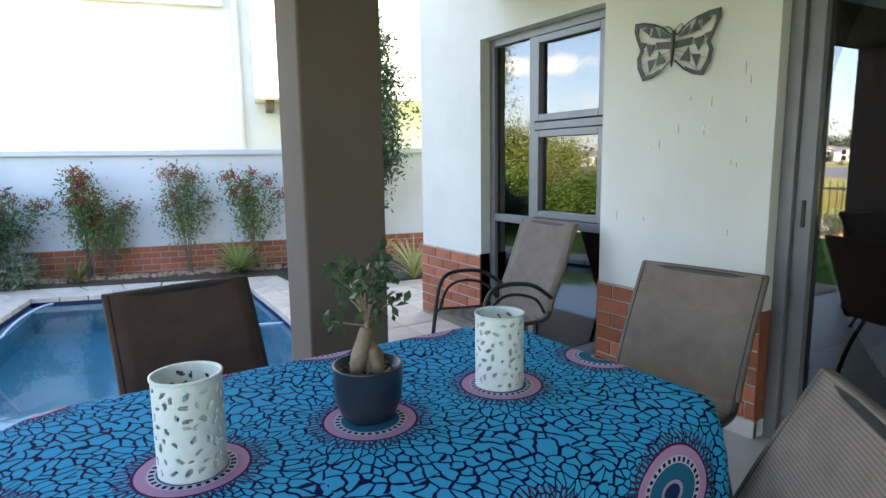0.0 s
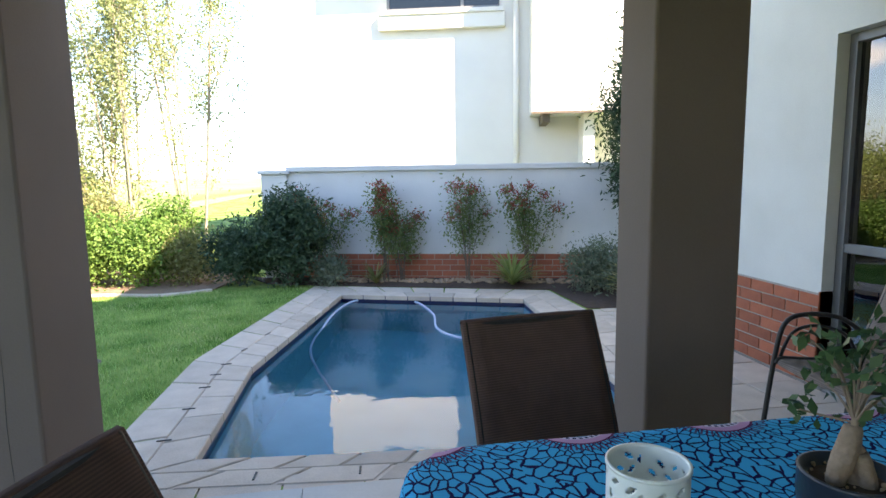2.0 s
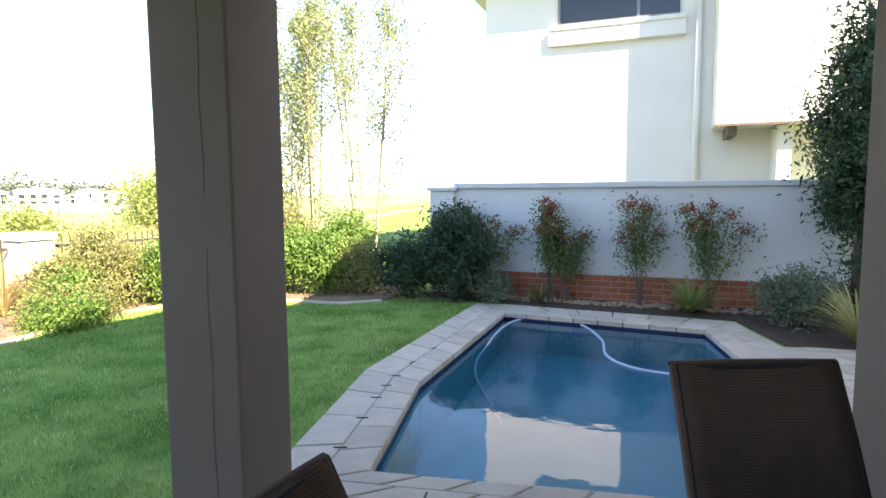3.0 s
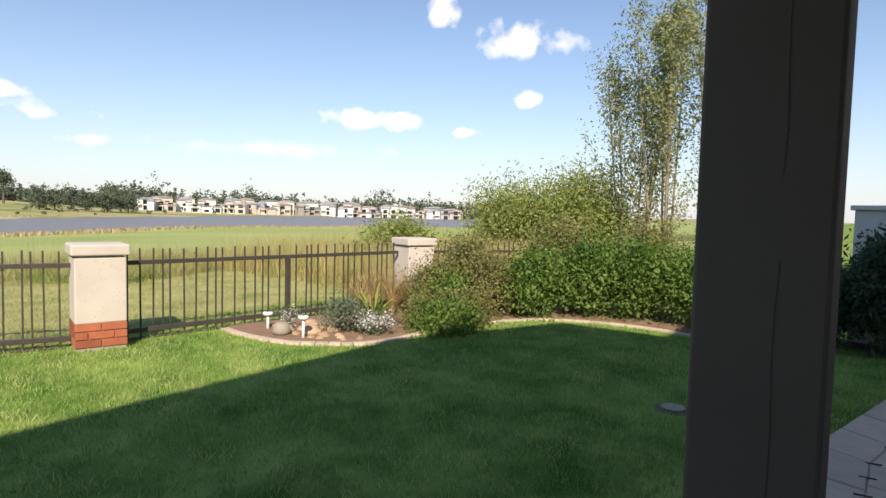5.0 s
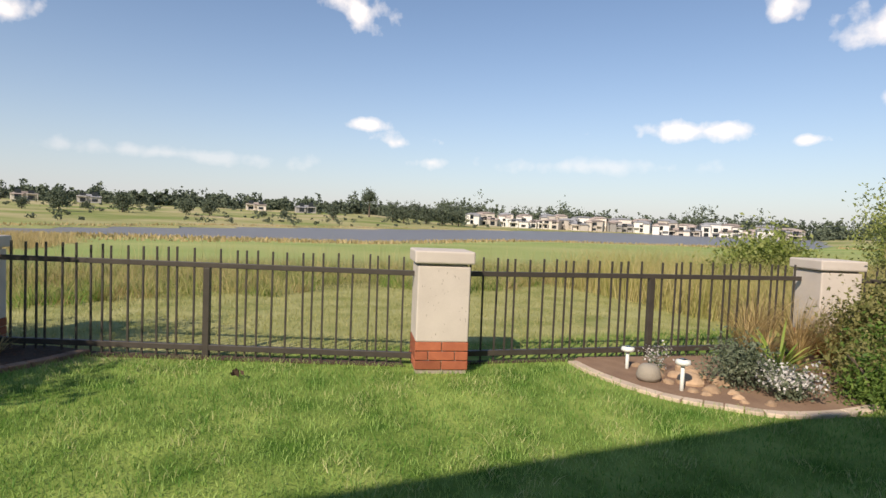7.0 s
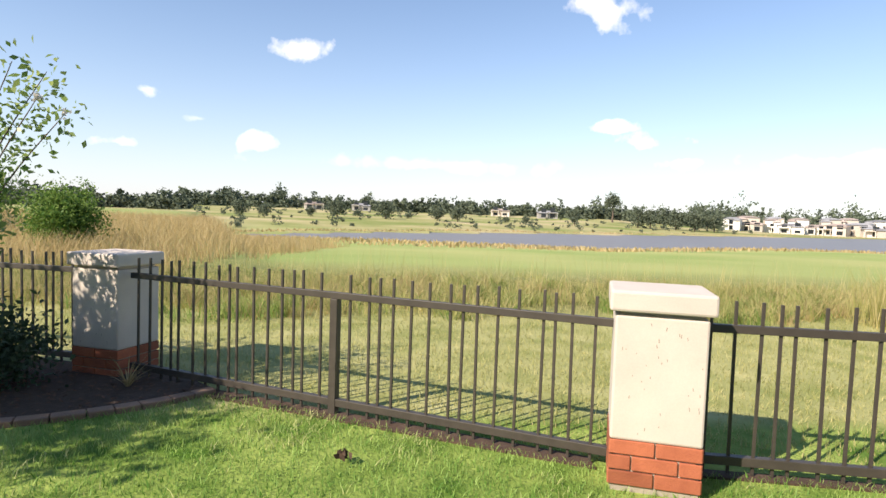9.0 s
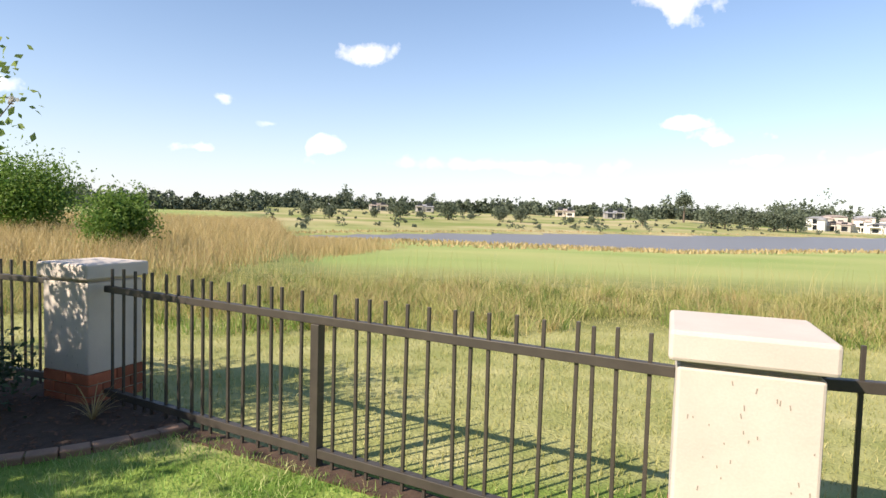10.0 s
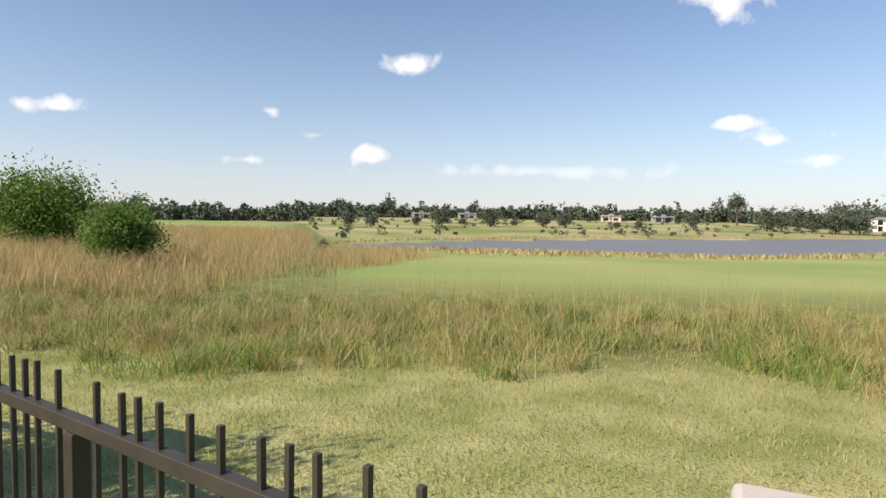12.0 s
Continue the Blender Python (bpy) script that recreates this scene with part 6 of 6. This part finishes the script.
def far_tree(phi, r, h, w, seed, label, n=1900, trunk=0.02):
    x, y = polar(phi, r)
    z = ground_z(x, y)
    e = empty("far_tree", Matrix.Translation((x, y, z)), label, "tree", "trees on the far shore")
    part("trunk", bm_tube([(0, 0, -0.5), (0.1, 0, h * 0.35), (0, 0, h * 0.7)], 0.2, 6, taper=[0.035 * h, 0.025 * h, 0.01 * h]), M_BARK, e)
    c = clumps(n, (-w, -w, h * trunk), (w, w, h), seed, 20, w * 0.13, "round", 0.3)
    leaves_mesh("crown", c, w * 0.11, M_FAR, e, seed, long=1.3)


far_tree(72.4, 262, 13.0, 4.6, 201, "tall round-crowned tree on the far ridge", 1900, 0.4)
for q, (phi, r, h, w) in enumerate(((94.3, 175, 6.0, 3.2), (99.0, 165, 5.4, 3.0), (89.2, 178, 4.6, 2.5), (87.2, 178, 5.0, 2.8), (75.9, 200, 6.2, 2.6), (70.1, 215, 8.0, 3.4), (69.0, 215, 8.2, 3.2), (66.8, 225, 8.0, 4.0), (65.2, 228, 8.6, 4.2), (63.6, 232, 7.6, 3.8), (101.5, 170, 3.2, 1.6), (82.5, 190, 2.2, 1.5), (80.5, 195, 2.4, 1.6), (92, 190, 2.2, 1.4), (97, 185, 2.2, 1.5), (105.8, 150, 3.8, 2.0), (108, 150, 4.5, 2.3), (67.8, 240, 9, 4.2), (64.2, 250, 9.5, 4.6))):
    far_tree(phi, r, h, w, 210 + q, "dark bushy tree on the far meadow")
wood = []
sizes = []
for q in range(850):
    phi = rgn.uniform(20, 140)
    r = rgn.uniform(300, 380) if phi > 62 else rgn.uniform(360, 460)
    if phi > 112:
        r = rgn.uniform(220, 330)
    x, y = polar(phi, r)
    h = rgn.uniform(5, 10.5) * (1.75 if phi < 66 else 1.0) * (1.25 if noise.noise((phi * 0.4, 0, 0)) > 0.25 else 0.85)
    w_ = h * rgn.uniform(0.35, 0.6)
    z = ground_z(x, y)
    wood.append(clumps(260, (x - w_, y - w_, z - h * 0.7), (x + w_, y + w_, z + h), 400 + q, 13, w_ * 0.15, "round" if q % 5 else "spire", 0.3))
wood = np.vstack(wood)
tagged(leaves_mesh("far_woods", wood, 1.25, M_FAR, None, 7, long=1.3), "dark wooded ridge on the horizon", "woods", kind="stuff")
scrub = []
for q in range(170):
    phi = rgn.uniform(60, 112)
    r2 = float(np.interp(phi, FAR_PHI, FAR_R))
    r = rgn.uniform(r2 + 8, 300)
    x, y = polar(phi, r)
    z = ground_z(x, y)
    w_ = rgn.uniform(0.5, 1.6)
    scrub.append(clumps(96, (x - w_, y - w_, z), (x + w_, y + w_, z + w_ * 1.1), 1100 + q, 12, w_ * 0.14, "round", 0.3))
tagged(leaves_mesh("meadow_scrub", np.vstack(scrub), 0.28, M_FAR, None, 8, long=1.3), "scattered dark scrub on the far meadow", "scrub", kind="stuff")


def far_house(phi, r, w, d, h, seed, white):
    x, y = polar(phi, r)
    z = ground_z(x, y)
    e = empty("far_house", Matrix.Translation((x, y, z)) @ Matrix.Rotation(radians(phi + random.Random(seed).uniform(-12, 12)), 4, "Z"), ("white" if white else "cream") + " two-storey lakeside house with a low roof", "house", "houses on the far shore")
    mw = M_NEIGH if white else M_FARWALL if seed % 3 else M_FARGREY
    mr = M_ROOF if seed % 2 else M_ROOFG
    part("wall", bm_box((-w / 2, -d / 2, -1), (w / 2, d / 2, h)), mw, e)
    rg = random.Random(seed)
    ww = w * rg.uniform(0.35, 0.5)
    wx = -w / 2 + ww / 2 if rg.random() < 0.5 else w / 2 - ww / 2
    part("wing", bm_box((wx - ww / 2, -d / 2 - 2.2, -1), (wx + ww / 2, -d / 2, h * 0.86)), mw, e)
    for (a, b, y0, y1, zz_) in ((-w / 2, w / 2, -d / 2, d / 2, h), (wx - ww / 2, wx + ww / 2, -d / 2 - 2.2, -d / 2, h * 0.86)):
        bmr = bmesh.new()
        o = 0.5
        v = [bmr.verts.new(p) for p in ((a - o, y0 - o, zz_), (b + o, y0 - o, zz_), (b + o, y1 + o, zz_), (a - o, y1 + o, zz_), (a + (b - a) * 0.3, (y0 + y1) / 2, zz_ + 0.9), (b - (b - a) * 0.3, (y0 + y1) / 2, zz_ + 0.9))]
        for ff in ((0, 1, 5, 4), (1, 2, 5), (2, 3, 4, 5), (3, 0, 4), (3, 2, 1, 0)):
            bmr.faces.new([v[i] for i in ff])
        part("roof", bmr, mr, e)
    n = int(w / 4.2)
    for fl in (0.4, 2.9):
        for i in range(n):
            cx_ = -w / 2 + (i + 0.5) * w / n
            yy = -d / 2 - 2.22 if abs(cx_ - wx) < ww / 2 - 0.8 else -d / 2 - 0.02
            part("window", bm_box((cx_ - 1.1, yy - 0.02, fl), (cx_ + 1.1, yy + 0.05, fl + rg.choice((1.2, 1.6, 2.0)))), M_PANE, e)
    part("balcony", bm_box((-wx - ww / 2, -d / 2 - 1.6, 2.5), (-wx + ww / 2, -d / 2, 2.8)), mw, e)
    for sx in (-1, 1):
        part("balcony_post", bm_box((-wx + sx * ww * 0.45 - 0.15, -d / 2 - 1.55, -1), (-wx + sx * ww * 0.45 + 0.15, -d / 2 - 1.25, 2.5)), mw, e)
    return e


rgh = random.Random(77)
for phi in np.arange(62.0, 33, -1.45):
    far_house(phi + rgh.uniform(-0.3, 0.3), 300 + rgh.uniform(-8, 8) + (60 - phi) * 0.8, rgh.uniform(6.0, 10.5), 7, rgh.uniform(3.2, 5.6), int(phi * 10), rgh.random() < 0.4)
for phi in np.arange(61.2, 33, -1.9):
    far_house(phi + rgh.uniform(-0.5, 0.5), 325 + rgh.uniform(-5, 8), rgh.uniform(7.5, 12.0), 8, rgh.uniform(5.2, 7.2), int(phi * 10) + 5, rgh.random() < 0.25)
for phi, r in ((78.5, 285), (83, 290), (101, 290), (96.5, 295)):
    far_house(phi, r, 9, 6, 2.8, int(phi), False)

# ---- bricks and tiles ----
BL, BH = 0.222, 0.0735


def brick_face(parent, m, length, z0, courses, start=0.0):
    """Stretcher courses along local +X on the plane y = 0, proud of the mortar."""
    shared = {}
    for c in range(courses):
        x = start - (BL + 0.01) * (0.5 if c % 2 else 0.0)
        while x < length - 0.01:
            a, b = max(x, 0.0), min(x + BL, length)
            x += BL + 0.01
            w_ = round(b - a, 3)
            if w_ < 0.02:
                continue
            if w_ not in shared:
                bmb = bm_box((0, -0.010, 0), (w_, 0.02, BH), 0.003)
                me = bpy.data.meshes.new("brick")
                bmb.to_mesh(me), bmb.free()
                me.materials.append(M_BRICK)
                shared[w_] = me
            ob = new("brick", shared[w_])
            ob.parent = parent
            ob.matrix_basis = m @ Matrix.Translation((a, random.uniform(-0.0012, 0.0012), z0 + c * (BH + 0.0105)))


for y0, y1, z0, courses in ((1.017, 1.988, 0.085, 6), (3.159, 4.012, 0.003, 7)):
    part("mortar", bm_box((WX - 0.006, y0, z0), (WX + 0.003, y1, 0.60)), M_MORTAR, wall_h)
    brick_face(wall_h, Matrix.Translation((WX - 0.004, y1, 0)) @ Matrix.Rotation(radians(-90), 4, "Z"), y1 - y0, z0 + 0.007, courses)
part("mortar", bm_box((WX + 0.0, 3.99, 0.0), (4.6, 4.006, 0.612)), M_MORTAR, wall_h)
brick_face(wall_h, Matrix.Translation((4.6, 4.008, 0)) @ Matrix.Rotation(radians(180), 4, "Z"), 4.6 - WX, 0.008, 7)
for yy, sgn in ((1.99, 1), (3.157, -1), (1.015, -1)):
    part("reveal_brick", bm_box((WX - 0.012, yy - 0.004 if sgn > 0 else yy - 0.0, 0.085), (WX + 0.085, yy + (0.0 if sgn > 0 else 0.004), 0.612)), M_BRICK, wall_h)
part("mortar", bm_box((-0.97, 0.002, -0.35), (7.0, 0.013, 0.205)), M_MORTAR, bwall)
brick_face(bwall, Matrix.Translation((-0.97, 0.006, 0)), 6.2, -0.295, 6)
n_t = 0.45
tile = None
for i in range(10):
    for j in range(18):
        x, y = PX0 + 0.01 + n_t * i, PY1 - 0.005 - n_t * (j + 1)
        if tile is None:
            tile = part("tile", bm_box((0, 0, -0.012), (n_t - 0.005, n_t - 0.005, 0.0)), M_FLOOR, pfloor)
            tile.location = (x, y, 0)
        else:
            c = new("tile", tile.data)
            c.parent, c.location = pfloor, (x, y, 0)
